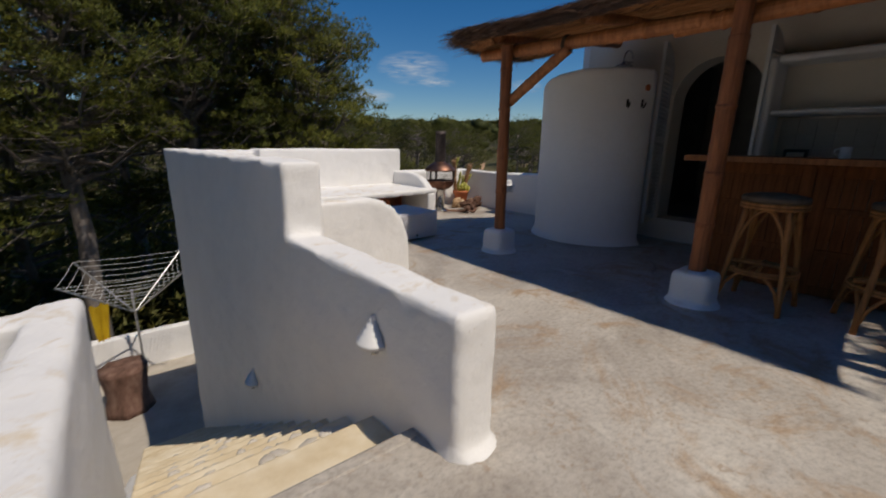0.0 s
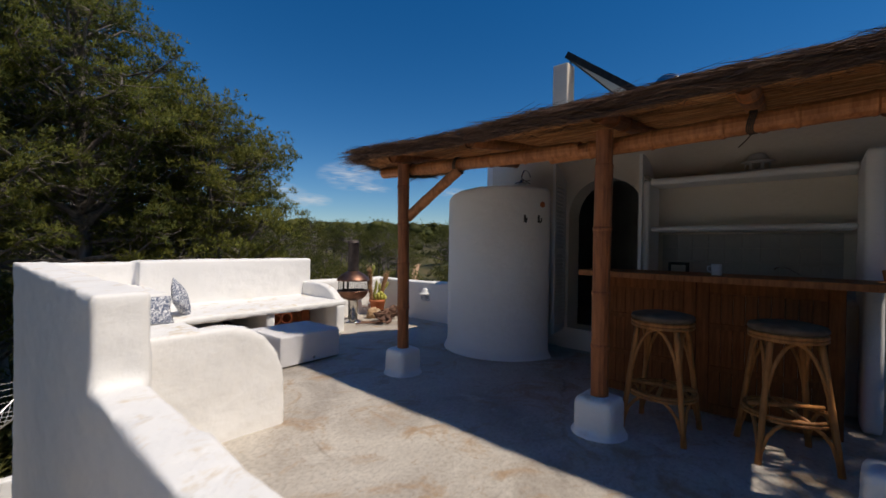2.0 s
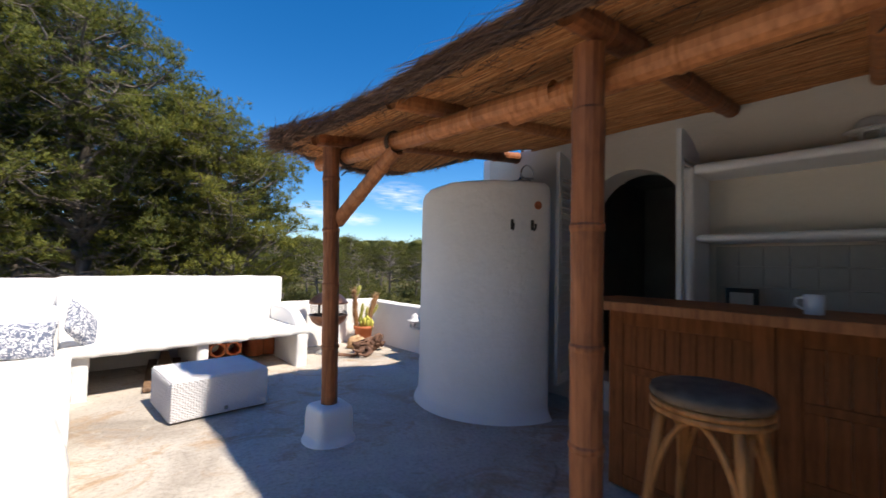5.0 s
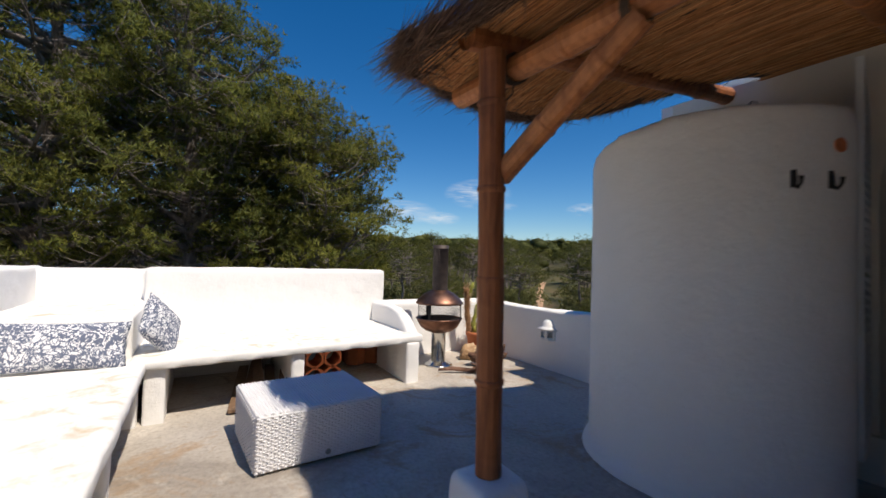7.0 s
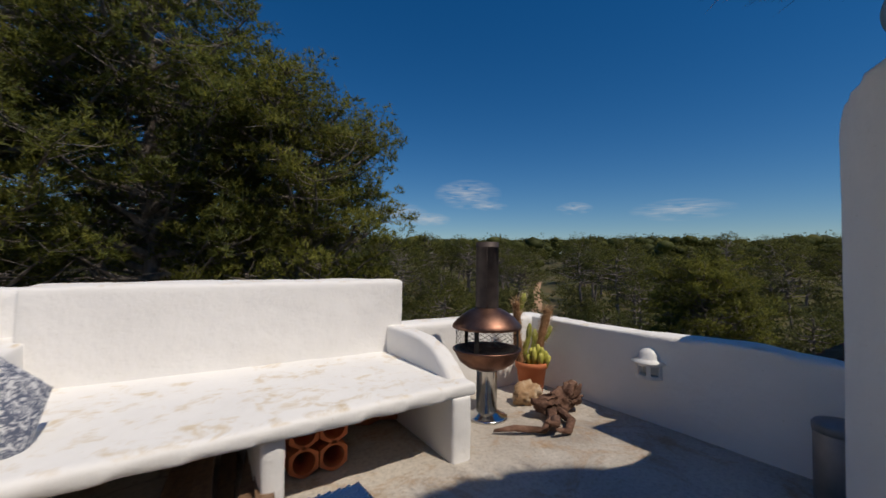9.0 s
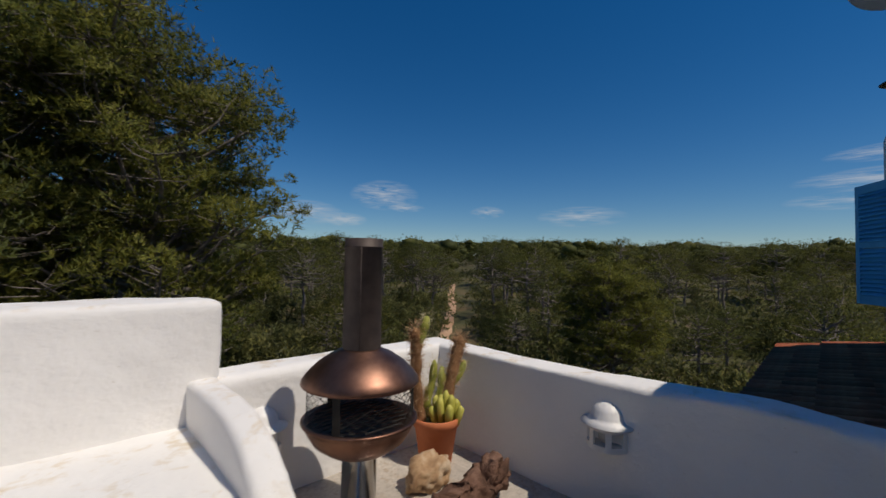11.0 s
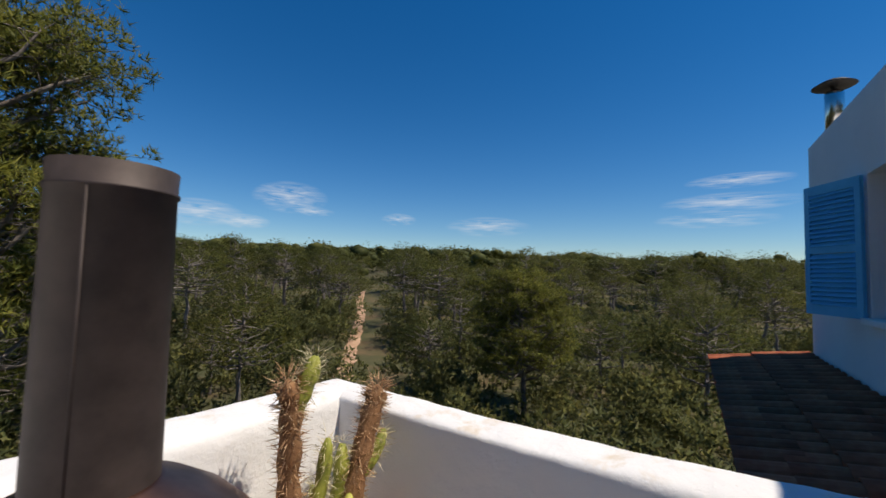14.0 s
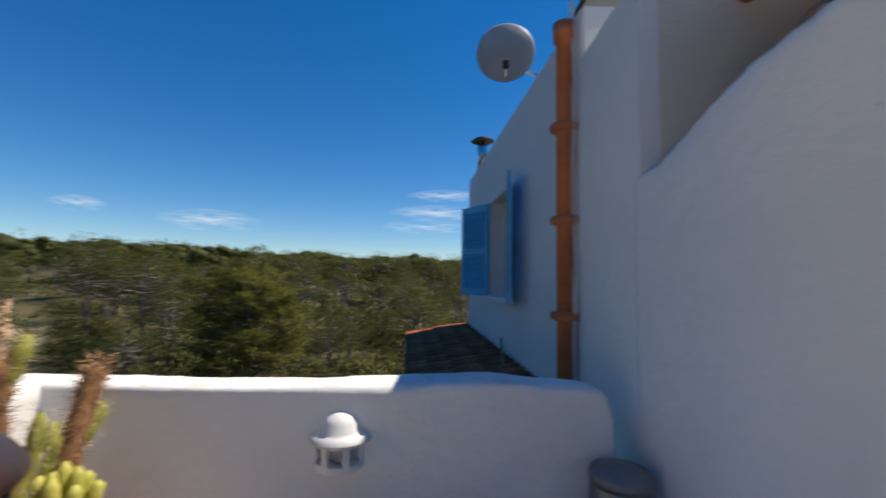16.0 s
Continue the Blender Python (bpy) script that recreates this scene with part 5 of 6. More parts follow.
for i in range(10):
    for j in range(4):
        if tile is None:
            bm = bmesh.new()
            box(bm, -0.012, 0.0, 0.001, 0.149, 0.001, 0.149, 0.002, 1)
            tile = part("tile", bm, M_DARKTILE, splash)
        else:
            o = tile.copy()
            scene.collection.objects.link(o)
            o.location = (0, -0.72 + 0.15 * i, 0.15 * j)
tile.location = (0, -0.72, 0)
hob = thing("gas_hob", pose(5.55, 0.72, 0.9), "small white two-burner gas hob", "hob")
bm = bmesh.new()
box(bm, -0.17, 0.17, -0.25, 0.25, 0, 0.09, 0.012, 2)
part("body", bm, M_GLAZE, hob)
for e in (-1, 1):
    bm = bmesh.new()
    lathe(bm, [(0.06, 0.09), (0.06, 0.105), (0.02, 0.112)], 18, (0, e * 0.12))
    part("burner", bm, M_IRON, hob)
    bm = bmesh.new()
    for k in range(4):
        a = math.pi * k / 4
        tube(bm, [(-0.09 * math.cos(a), e * 0.12 - 0.09 * math.sin(a), 0.125), (0.09 * math.cos(a), e * 0.12 + 0.09 * math.sin(a), 0.125)], 0.004, 5)
    part("pan_rest", bm, M_IRON, hob)
frame_ = thing("picture_frame", pose(5.70, 0.78, 1.0, 0, 0, 0), "small dark framed picture leaning on the splashback", "picture")
bm = bmesh.new()
box(bm, -0.012, 0.012, -0.10, 0.10, 0, 0.17, 0.004, 1)
part("frame", bm, M_IRON, frame_)
bm = bmesh.new()
box(bm, -0.016, -0.0125, -0.07, 0.07, 0.03, 0.14)
part("print", bm, M_DARKTILE, frame_)
frame_.location.z = 0.9 + 0.12
cup = thing("mug", pose(4.62, 0.26, 1.125), "plain white mug on the bar top", "mug")
bm = bmesh.new()
lathe(bm, [(0.032, 0), (0.036, 0.004), (0.037, 0.09), (0.033, 0.09), (0.031, 0.01), (0.005, 0.008)], 24)
part("body", bm, M_GLAZE, cup, smooth=True)
bm = bmesh.new()
tube(bm, [(0, 0.035, 0.075), (0, 0.062, 0.07), (0, 0.066, 0.04), (0, 0.036, 0.02)], 0.006, 6)
part("handle", bm, M_GLAZE, cup, smooth=True)
tap = thing("kitchen_tap", pose(5.72, -0.30, 0.9), "slim chrome kitchen tap with a long spout", "tap")
bm = bmesh.new()
lathe(bm, [(0.025, 0), (0.022, 0.05), (0.015, 0.06), (0.015, 0.12)], 16)
part("base", bm, M_STEEL, tap, smooth=True)
bm = bmesh.new()
tube(bm, [(0, 0, 0.1), (-0.03, 0.06, 0.2), (-0.06, 0.16, 0.27), (-0.08, 0.24, 0.27), (-0.085, 0.26, 0.25)], 0.009, 8)
part("spout", bm, M_STEEL, tap, smooth=True)
broom = thing("broom", pose(4.62, -0.70, 0.0), "wooden broom leaning in the corner by the bar", "broom")
bm = bmesh.new()
tube(bm, [(-0.25, -0.15, 0.08), (0.28, 0.0, 1.2)], 0.012, 8)
part("stick", bm, M_RATTAN, broom)
bm = bmesh.new()
box(bm, -0.34, -0.18, -0.2, -0.1, 0.0, 0.09, 0.01, 1)
M_RED = simple("red_plastic", [(0.3, (0.35, 0.03, 0.02)), (0.7, (0.45, 0.05, 0.03))], 10, 0.45)
part("head", bm, M_RED, broom, "red plastic broom head")

# ---- on the house: drainpipe, dish, cowl, tiles, solar heater ----
drain = thing("clay_drainpipe", SIDE @ pose(0.29, 0.06, -2.0), "orange clay drainpipe with stone collars on the side wall", "drainpipe")
bm = bmesh.new()
lathe(bm, [(0.06, 0), (0.056, 4.83), (0.076, 4.84), (0.08, 4.96), (0.056, 4.96)], 20)
part("pipe", bm, M_CLAY, drain, smooth=True)
for z in (2.928, 3.572, 4.216):
    bm = bmesh.new()
    lathe(bm, [(0.06, z - 0.03), (0.095, z - 0.022), (0.104, z + 0.008), (0.09, z + 0.028), (0.058, z + 0.034)], 20)
    part("collar", bm, M_CLAY, drain, smooth=True)
cable = thing("wall_cable", SIDE @ pose(0.19, 0.02, 0.4), "grey cables running up beside the drainpipe", "cable")
for k in range(3):
    bm = bmesh.new()
    tube(bm, [(0.03 * k + 0.02 * math.sin(z * 5 + k), 0.01, z) for z in [2.7 * i / 20 for i in range(21)]], 0.006, 5)
    part("strand", bm, M_LINE, cable)
stick = thing("leaning_pole", SIDE @ pose(0, 0, 0), "thin wooden pole leaning over the tiles", "pole")
bm = bmesh.new()
tube(bm, [(1.5, 0.2, 0.28), (2.35, 0.03, 0.49)], 0.011, 8)
part("shaft", bm, M_RATTAN, stick)
dish = thing("satellite_dish", SIDE @ pose(1.78, -0.29, 2.57), "grey satellite dish on an arm above the wall", "satellite dish")
M_DISH = simple("dish_grey", [(0.3, (0.36, 0.36, 0.36)), (0.7, (0.44, 0.44, 0.43))], 4, 0.5)
bm = bmesh.new()
lathe(bm, [(0.01, 0.085), (0.13, 0.07), (0.23, 0.04), (0.30, 0.0), (0.31, -0.005), (0.30, -0.012), (0.23, 0.025), (0.01, 0.07)], 36)
o = part("reflector", bm, M_DISH, dish, smooth=True)
o.matrix_local = look((0.0, 0.42, 1.02), (-5.0, 1.6, 0.4)) @ pose(0, 0, 0, 180)
bm = bmesh.new()
tube(bm, [(0.1, -0.1, -0.1), (0.1, -0.1, 0.8), (0.12, 0.36, 0.95)], 0.02, 8)
part("mast", bm, M_STEEL, dish)
bm = bmesh.new()
tube(bm, [(0.0, 0.42, 0.74), (-0.36, 0.50, 0.66)], 0.012, 6)
part("feed_arm", bm, M_STEEL, dish)
bm = bmesh.new()
box(bm, -0.40, -0.34, 0.47, 0.53, 0.65, 0.73, 0.01, 1)
part("receiver", bm, M_IRON, dish)
cowl = thing("chimney_cowl", SIDE @ pose(4.62, -0.14, 2.87), "steel flue with a dark flat cowl", "chimney")
bm = bmesh.new()
lathe(bm, [(0.09, 0), (0.09, 0.62), (0.08, 0.64)], 18)
part("flue", bm, M_STEEL, cowl, smooth=True)
bm = bmesh.new()
lathe(bm, [(0.20, 0.70), (0.21, 0.705), (0.12, 0.76), (0.02, 0.80)], 24)
lathe(bm, [(0.03, 0.62), (0.03, 0.71)], 8)
part("hat", bm, M_IRON, cowl, smooth=True)
stack = thing("chimney_stack", pose(6.97, 2.80, 2.75), "square white chimney stack on the house roof", "chimney")
bm = bmesh.new()
box(bm, -0.13, 0.13, -0.13, 0.13, 0, 1.56, 0.02, 2)
part("shaft", bm, M_HOUSE, stack)
solar = thing("solar_water_heater", pose(7.2, 1.75, 2.75), "dark tilted solar water heater with its tank", "solar heater")
SLOPE = Matrix.Translation((-0.25, 1.0, 1.74)) @ Matrix.Rotation(radians(38), 4, "X")
bm = bmesh.new()
for args in ((0, 2.0, -0.06, 0.0, -0.05, 0.05), (0, 2.0, -1.6, -1.54, -0.05, 0.05), (0, 0.06, -1.54, -0.06, -0.05, 0.05), (1.94, 2.0, -1.54, -0.06, -0.05, 0.05)):
    box(bm, *args, m=SLOPE)
part("panel_frame", bm, M_IRON, solar, "dark panel frame")
bm = bmesh.new()
box(bm, 0.06, 1.94, -1.54, -0.06, -0.03, 0.03, m=SLOPE)
part("collector", bm, M_DISH, solar, "pale grey collector face")
bm = bmesh.new()
tube(bm, [(0.35, -0.35, 1.05), (1.8, -0.35, 1.05)], 0.2, 20)
part("tank", bm, M_STEEL, solar, "shiny steel tank", True)
for x, y, z in ((-0.2, 0.95, 1.69), (1.7, 0.95, 1.69), (-0.2, -0.2, 0.74), (1.7, -0.2, 0.74)):
    bm = bmesh.new()
    tube(bm, [(x, y, 0), (x, y, z)], 0.02, 6)
    part("strut", bm, M_STEEL, solar)

# low tiled roof beside the side wall
roof = tagged(new("roof_tiles"), "low lean-to roof of old brown clay tiles", "roof", kind="structure")
roof.matrix_world = SIDE @ pose(0, 0, 0.14)
R0, R1, RV = 0.3, 5.3, 1.02
bm = bmesh.new()
prism(bm, [(0.0, 0.16), (RV, -0.06), (RV, -0.2), (0.0, 0.02)], "x", R0, R1)
part("deck", bm, M_TILE, roof)
tl = None
for r in range(int((R1 - R0) / 0.20)):
    for k in range(4):
        if tl is None:
            bm = bmesh.new()
            n = 8
            rows = []
            for v, rad in ((0.0, 0.085), (0.36, 0.105)):
                rows.append([bm.verts.new((rad * math.cos(math.pi * i / n), v, rad * 0.75 * math.sin(math.pi * i / n))) for i in range(n + 1)])
                rows.append([bm.verts.new(((rad - 0.014) * math.cos(math.pi * i / n), v, (rad * 0.75 - 0.014) * math.sin(math.pi * i / n))) for i in range(n + 1)])
            a, ai, b, bi = rows
            for i in range(n):
                bm.faces.new((a[i], b[i], b[i + 1], a[i + 1]))
                bm.faces.new((b[i], bi[i], bi[i + 1], b[i + 1]))
                bm.faces.new((ai[i], ai[i + 1], bi[i + 1], bi[i]))
            tl = part("tile", bm, M_TILE, roof)
            o = tl
        else:
            o = tl.copy()
            scene.collection.objects.link(o)
        v = 0.02 + 0.25 * k
        o.matrix_local = pose(R0 + 0.1 + 0.20 * r + random.uniform(-0.008, 0.008), v, 0.165 - v * 0.176 + 0.012 * (k % 2) + random.uniform(-0.004, 0.004), -10, 0, random.uniform(-2, 2))

# ---- trees ----
def np_tube(V, F, pts, radii, sides):
    """Adds a tapered round branch to lists of vertices and faces."""
    pts = [Vector(p) for p in pts]
    base = len(V)
    side = None
    for i, p in enumerate(pts):
        way = (pts[min(i + 1, len(pts) - 1)] - pts[max(i - 1, 0)]).normalized()
        if side is None:
            side = way.orthogonal().normalized()
        side = (side - way * side.dot(way)).normalized()
        other = way.cross(side)
        for k in range(sides):
            a = 2 * math.pi * k / sides
            V.append(tuple(p + (side * math.cos(a) + other * math.sin(a)) * radii[i]))
    for i in range(len(pts) - 1):
        for k in range(sides):
            a, b = base + i * sides + k, base + i * sides + (k + 1) % sides
            F.append((a, b, b + sides, a + sides))


def tufts(rng, centres, size, blades, width, up=0.5):
    """Sprays of narrow leaves round each centre, as arrays of vertices and triangles."""
    n = len(centres)
    c = np.repeat(centres, blades, axis=0)
    d = rng.normal(size=(n * blades, 3))
    d[:, 2] += up
    d /= np.linalg.norm(d, axis=1)[:, None]
    s = np.cross(d, rng.normal(size=(n * blades, 3)))
    s /= np.linalg.norm(s, axis=1)[:, None]
    ln = size * rng.uniform(0.6, 1.25, size=(n * blades, 1))
    w = width * rng.uniform(0.6, 1.3, size=(n * blades, 1))
    a, b, t = c - s * w, c + s * w, c + d * ln
    v = np.stack((a, b, t), axis=1).reshape(-1, 3)
    i = np.arange(n * blades)[:, None] * 3
    f = i + np.array([0, 1, 2])
    return v, f


def puffs(rng, centres, radii, per, size, blades, width, flat=0.6, core=0.0, hubs=None, share=0.55):
    """Leafy cushions: sprays through flattened balls, thicker towards the skin, some with a dense leafy heart."""
    n = len(centres)
    d = rng.normal(size=(n * per, 3))
    d[:, 2] = np.abs(d[:, 2]) * 0.9 - 0.35
    d /= np.linalg.norm(d, axis=1)[:, None]
    c = np.repeat(centres, per, axis=0) + d * np.repeat(radii, per)[:, None] * rng.uniform(0.5, 1.12, size=(n * per, 1)) ** 0.8 * np.array([1, 1, flat])
    d = np.repeat(d, blades, axis=0) * 0.5 + rng.normal(size=(n * per * blades, 3)) * 0.6
    d[:, 2] += 0.35
    d /= np.linalg.norm(d, axis=1)[:, None]
    c = np.repeat(c, blades, axis=0)
    s = np.cross(d, rng.normal(size=d.shape))
    s /= np.linalg.norm(s, axis=1)[:, None]
    ln = size * rng.uniform(0.6, 1.25, size=(len(c), 1))
    w = width * rng.uniform(0.6, 1.3, size=(len(c), 1))
    v = np.stack((c - s * w, c + s * w, c + d * ln), axis=1).reshape(-1, 3)
    f = np.arange(len(c))[:, None] * 3 + np.array([0, 1, 2])
    # the sprays of a cushion catch the light as one rounded clump
    round_ = (c - np.repeat(centres, per * blades, axis=0)) / np.repeat(radii, per * blades)[:, None] + rng.normal(size=c.shape) * 0.28 + np.array([0, 0, 0.25])
    round_ /= np.linalg.norm(round_, axis=1)[:, None]
    if hubs is not None:
        out = c - np.repeat(hubs, per * blades, axis=0)
        round_ = share * round_ + (1.3 - share) * out / (np.linalg.norm(out, axis=1)[:, None] + 1e-6)
        round_ /= np.linalg.norm(round_, axis=1)[:, None]
    nv = np.repeat(round_, 3, axis=0)
    if core:
        hv, hf = HEART
        k = rng.uniform(0.86, 1.12, size=(n, len(hv), 1))
        cv = (centres[:, None, :] + hv[None] * k * (radii * core)[:, None, None] * np.array([1, 1, flat])).reshape(-1, 3)
        cf = (np.arange(n)[:, None, None] * len(hv) + hf[None]).reshape(-1, 3)
        f = np.vstack((f, cf + len(v)))
        v = np.vstack((v, cv))
        nv = np.vstack((nv, np.tile(hv, (n, 1))))
    return v, f, nv


bm = bmesh.new()
bmesh.ops.create_icosphere(bm, subdivisions=1, radius=1.0)
HEART = (np.array([q.co for q in bm.verts]), np.array([[q.index for q in f.verts] for f in bm.faces]))
bm.free()


def mesh_from_arrays(name, v, f, material, nv=None):
    me = bpy.data.meshes.new(name)
    me.vertices.add(len(v))
    me.vertices.foreach_set("co", np.asarray(v, dtype=np.float32).ravel())
    n, k = f.shape
    me.loops.add(n * k)
    me.loops.foreach_set("vertex_index", f.astype(np.int32).ravel())
    me.polygons.add(n)
    me.polygons.foreach_set("loop_start", np.arange(0, n * k, k, dtype=np.int32))
    me.update(calc_edges=True)
    me.polygons.foreach_set("use_smooth", np.ones(n, dtype=bool))
    me.materials.append(material)
    if nv is not None:
        me.normals_split_custom_set_from_vertices(nv.astype(np.float32))
    return me


def pine(seed, height, spread, bare, clusters, per, size, blades, width, twigs=0, lean=0.0, puff=0.34, core=0.0, dome=0, flat=0.62, extra=2, tuft=0.0):
    """Meshes of a pine with its foot at the origin: trunk with limbs, and crown. bare: the share of the trunk without foliage."""
    rng = np.random.default_rng(seed)
    V, F = [], []
    top = Vector((lean * height + rng.normal() * 0.3, rng.normal() * 0.3, height * 0.86))
    stem = [Vector((0, 0, -0.3)).lerp(top, k / 9) + Vector((rng.normal(), rng.normal(), 0)) * 0.05 * height * 0.12 * (1 if 0 < k < 9 else 0) for k in range(10)]
    r0 = 0.014 * height + 0.05
    np_tube(V, F, stem, [r0 * (1 - 0.085 * k) for k in range(10)], 9)
    cents = []
    for c in range(clusters):
        k = (c + rng.random()) / clusters
        z = height * (bare + (0.97 - bare) * k)
        # widest in the lower middle, rounded above
        rr = spread * (0.35 + 0.75 * math.sin(math.pi * min(1, 0.18 + 0.82 * k)) ** 0.8) * rng.uniform(0.45, 1.05)
        if dome:  # umbrella crown
            rr = spread * math.sqrt(max(0.02, 1 - k ** dome)) * (rng.uniform(0.4, 1.05) if tuft else rng.uniform(0.72, 1.02))
            z = height * (bare + (0.90 - bare) * k)
        a = c * 2.399 + rng.normal() * 0.35
        on = stem[0].lerp(stem[9], min(1, max(0.1, (z - 0.08 * height * rng.random() - 0.3) / (height * 0.86))))
        end = Vector((on.x + rr * math.cos(a), on.y + rr * math.sin(a), z + rng.normal() * 0.25))
        midp = on.lerp(end, 0.5) + Vector((rng.normal() * 0.15, rng.normal() * 0.15, -0.12 * rr + rng.normal() * 0.12))
        np_tube(V, F, [on, on.lerp(midp, 0.55) + Vector((0, 0, 0.04)), midp, midp.lerp(end, 0.5) + Vector((rng.normal() * 0.08, rng.normal() * 0.08, 0.05)), end], [0.03 + r0 * 0.25 * (1 - k * 0.6), 0.03 + r0 * 0.15, 0.035, 0.024, 0.010], 5)
        if tuft:
            # brushes of needles on side twigs, gathered on the outer part of the limb
            wide = 0.125 * spread + 0.08
            for _ in range(extra):
                on_limb = end.lerp(midp, rng.random() ** 1.4 * 0.75)
                q = on_limb + Vector((rng.normal() * wide, rng.normal() * wide, abs(rng.normal()) * wide * 0.55 + 0.02))
                bend = on_limb.lerp(q, 0.55) + Vector((rng.normal(), rng.normal(), -abs(rng.normal()))) * 0.05
                np_tube(V, F, [on_limb, bend, q], [0.011, 0.007, 0.003], 3)
                cents.append((q.x, q.y, q.z, tuft * rng.uniform(0.65, 1.35), end.x * 0.8 + on.x * 0.2, end.y * 0.8 + on.y * 0.2, end.z - 0.35))
            for _ in range(twigs):
                s0 = on.lerp(midp, rng.uniform(0.25, 1.0))
                dv = Vector((rng.normal(), rng.normal(), rng.normal() * 0.45 - 0.1)).normalized()
                e0 = s0 + dv * rng.uniform(0.35, 1.0)
                np_tube(V, F, [s0, s0.lerp(e0, 0.5) + Vector(rng.normal(size=3)) * 0.07, e0], [0.009, 0.006, 0.002], 3)
            continue
        sz = puff * spread * rng.uniform(0.65, 1.2)
        cents.append((end.x, end.y, end.z, sz, on.x, on.y, height * bare))
        for _ in range(extra):
            q = midp.lerp(end, rng.uniform(0.35, 1.0)) + Vector(rng.normal(size=3)) * sz * 0.6
            cents.append((q.x, q.y, q.z, sz * rng.uniform(0.45, 0.75), on.x, on.y, height * bare))
        for _ in range(twigs):
            s0 = on.lerp(midp, rng.uniform(0.4, 1.0)) if rng.random() < 0.6 else midp.lerp(end, rng.random())
            dv = Vector((rng.normal(), rng.normal(), rng.normal() * 0.5 - 0.15)).normalized()
            e0 = s0 + dv * rng.uniform(0.3, 0.9)
            np_tube(V, F, [s0, s0.lerp(e0, 0.5) + Vector((rng.normal(), rng.normal(), rng.normal())) * 0.06, e0], [0.010, 0.007, 0.003], 3)
            for _ in range(2):
                b0 = s0.lerp(e0, rng.uniform(0.3, 0.9))
                np_tube(V, F, [b0, b0 + (dv + Vector((rng.normal(), rng.normal(), rng.normal())) * 0.8).normalized() * rng.uniform(0.12, 0.35)], [0.006, 0.002], 3)
    cents = np.array(cents)
    v, f, nv = puffs(rng, cents[:, :3], cents[:, 3], per, size, blades, width, flat, core, cents[:, 4:7], 0.55 if tuft else 0.36)
    return V, F, v, f, nv


def tree_thing(seed, m, label, group, meshes=None, material=None, **kw):
    if meshes is None:
        V, F, v, f, nv = pine(seed, **kw)
        tm = bpy.data.meshes.new("trunk")
        tm.from_pydata(V, [], F)
        tm.materials.append(M_BARK)
        tm.shade_smooth()
        meshes = (tm, mesh_from_arrays("crown", v, f, material or M_NEEDLE, nv))
    t = thing("pine_tree", m, label, "tree", group)
    for name, me in zip(("trunk", "crown"), meshes):
        o = new(name, me)
        o.parent = t
    return t, meshes


# pines close behind the terrace
NEAR = [  # x, y, height above its foot, spread, bare share, lean
    (5.1, 12.5, 11.0, 2.2, 0.50, 0.0), (2.3, 12.9, 13.8, 2.5, 0.48, 0.0), (-0.6, 12.4, 14.2, 2.6, 0.42, 0.0),
    (-3.6, 11.5, 12.8, 2.8, 0.25, 0.0), (0.9, 17.5, 12.5, 2.8, 0.3, 0.0), (3.8, 14.4, 11.8, 2.3, 0.45, 0.0), (-7.5, 9.0, 12.0, 3.0, 0.2, 0.0),
    (-2.0, 16.5, 12.0, 3.2, 0.15, 0.0), (2.6, 21.0, 11.5, 3.2, 0.2, 0.0), (6.6, 21.5, 8.6, 2.6, 0.25, 0.0), (8.2, 26.0, 8.2, 2.8, 0.25, 0.0), (-5.0, 15.0, 12.0, 3.2, 0.15, 0.0),
]
for i, (x, y, h, s, b, lean) in enumerate(NEAR):
    tree_thing(40 + i, pose(x, y, ground_height(x, y), 0, 0, 40 * i), "tall Aleppo pine with dark twigs and olive needles", "pines near the terrace",
               height=h, spread=s, bare=b, clusters=84 if i < 3 else 52, per=20 if i < 3 else 13, size=0.12 if i < 3 else 0.17, blades=6 if i < 3 else 5, width=0.009 if i < 3 else 0.018, twigs=13 if i < 3 else 5, lean=lean, flat=0.7, dome=(8, 4, 4)[i] if i < 3 else 0, extra=13 if i < 3 else 10, tuft=0.22 if i < 3 else 0.28)

# wood beyond: a few kinds of pine, set out one by one
KINDS = [tree_thing(70 + i, pose(0, -400, -50), "", "", height=8.0, spread=2.2 + 0.3 * i, bare=0.42 + 0.05 * i, clusters=30 + 3 * i, per=62, size=0.17, blades=3, width=0.030, puff=0.33, dome=2.6, flat=0.72, extra=0, material=M_WOODS) for i in range(4)]
for t, _ in KINDS:
    for o in (*t.children, t):
        bpy.data.objects.remove(o)
rng = np.random.default_rng(11)


def clear_of_track(x, y, gap):
    q = Vector((x - 4.42, y - 4.43, 0))
    s = q.dot(PATH_WAY)
    return abs(q.dot(Vector((0.698, -0.716, 0)))) > gap + 0.012 * max(0, s - 30) or s > 85


spots = []
while len(spots) < 185:
    a, r = radians(rng.uniform(-12, 112)), 18 + 80 * rng.random() ** 0.75
    x, y = 4 + r * math.cos(a), 4 + r * math.sin(a)
    if 40 < math.degrees(a) < 58 and r < 44 and rng.random() < 0.93:
        continue
    if y < 6 and x < 19 or not clear_of_track(x, y, 2.3) or (x < 9 and y < 20):
        continue
    if all((x - q[0]) ** 2 + (y - q[1]) ** 2 > (3.1 + r * 0.020) ** 2 for q in spots):
        spots.append((x, y, r))
for i, (x, y, r) in enumerate(spots):
    k = i % 4
    s = (0.66 + 0.46 * rng.random()) * (0.62 if r < 32 else 0.85 if r < 48 else 1.0)
    t, _ = tree_thing(0, pose(x, y, ground_height(x, y), 0, 0, rng.uniform(0, 360)), "olive-green pine in the wood below the terrace", "pines of the wood", KINDS[k][1])
    t.scale = (s * 1.15, s * 1.15, s)
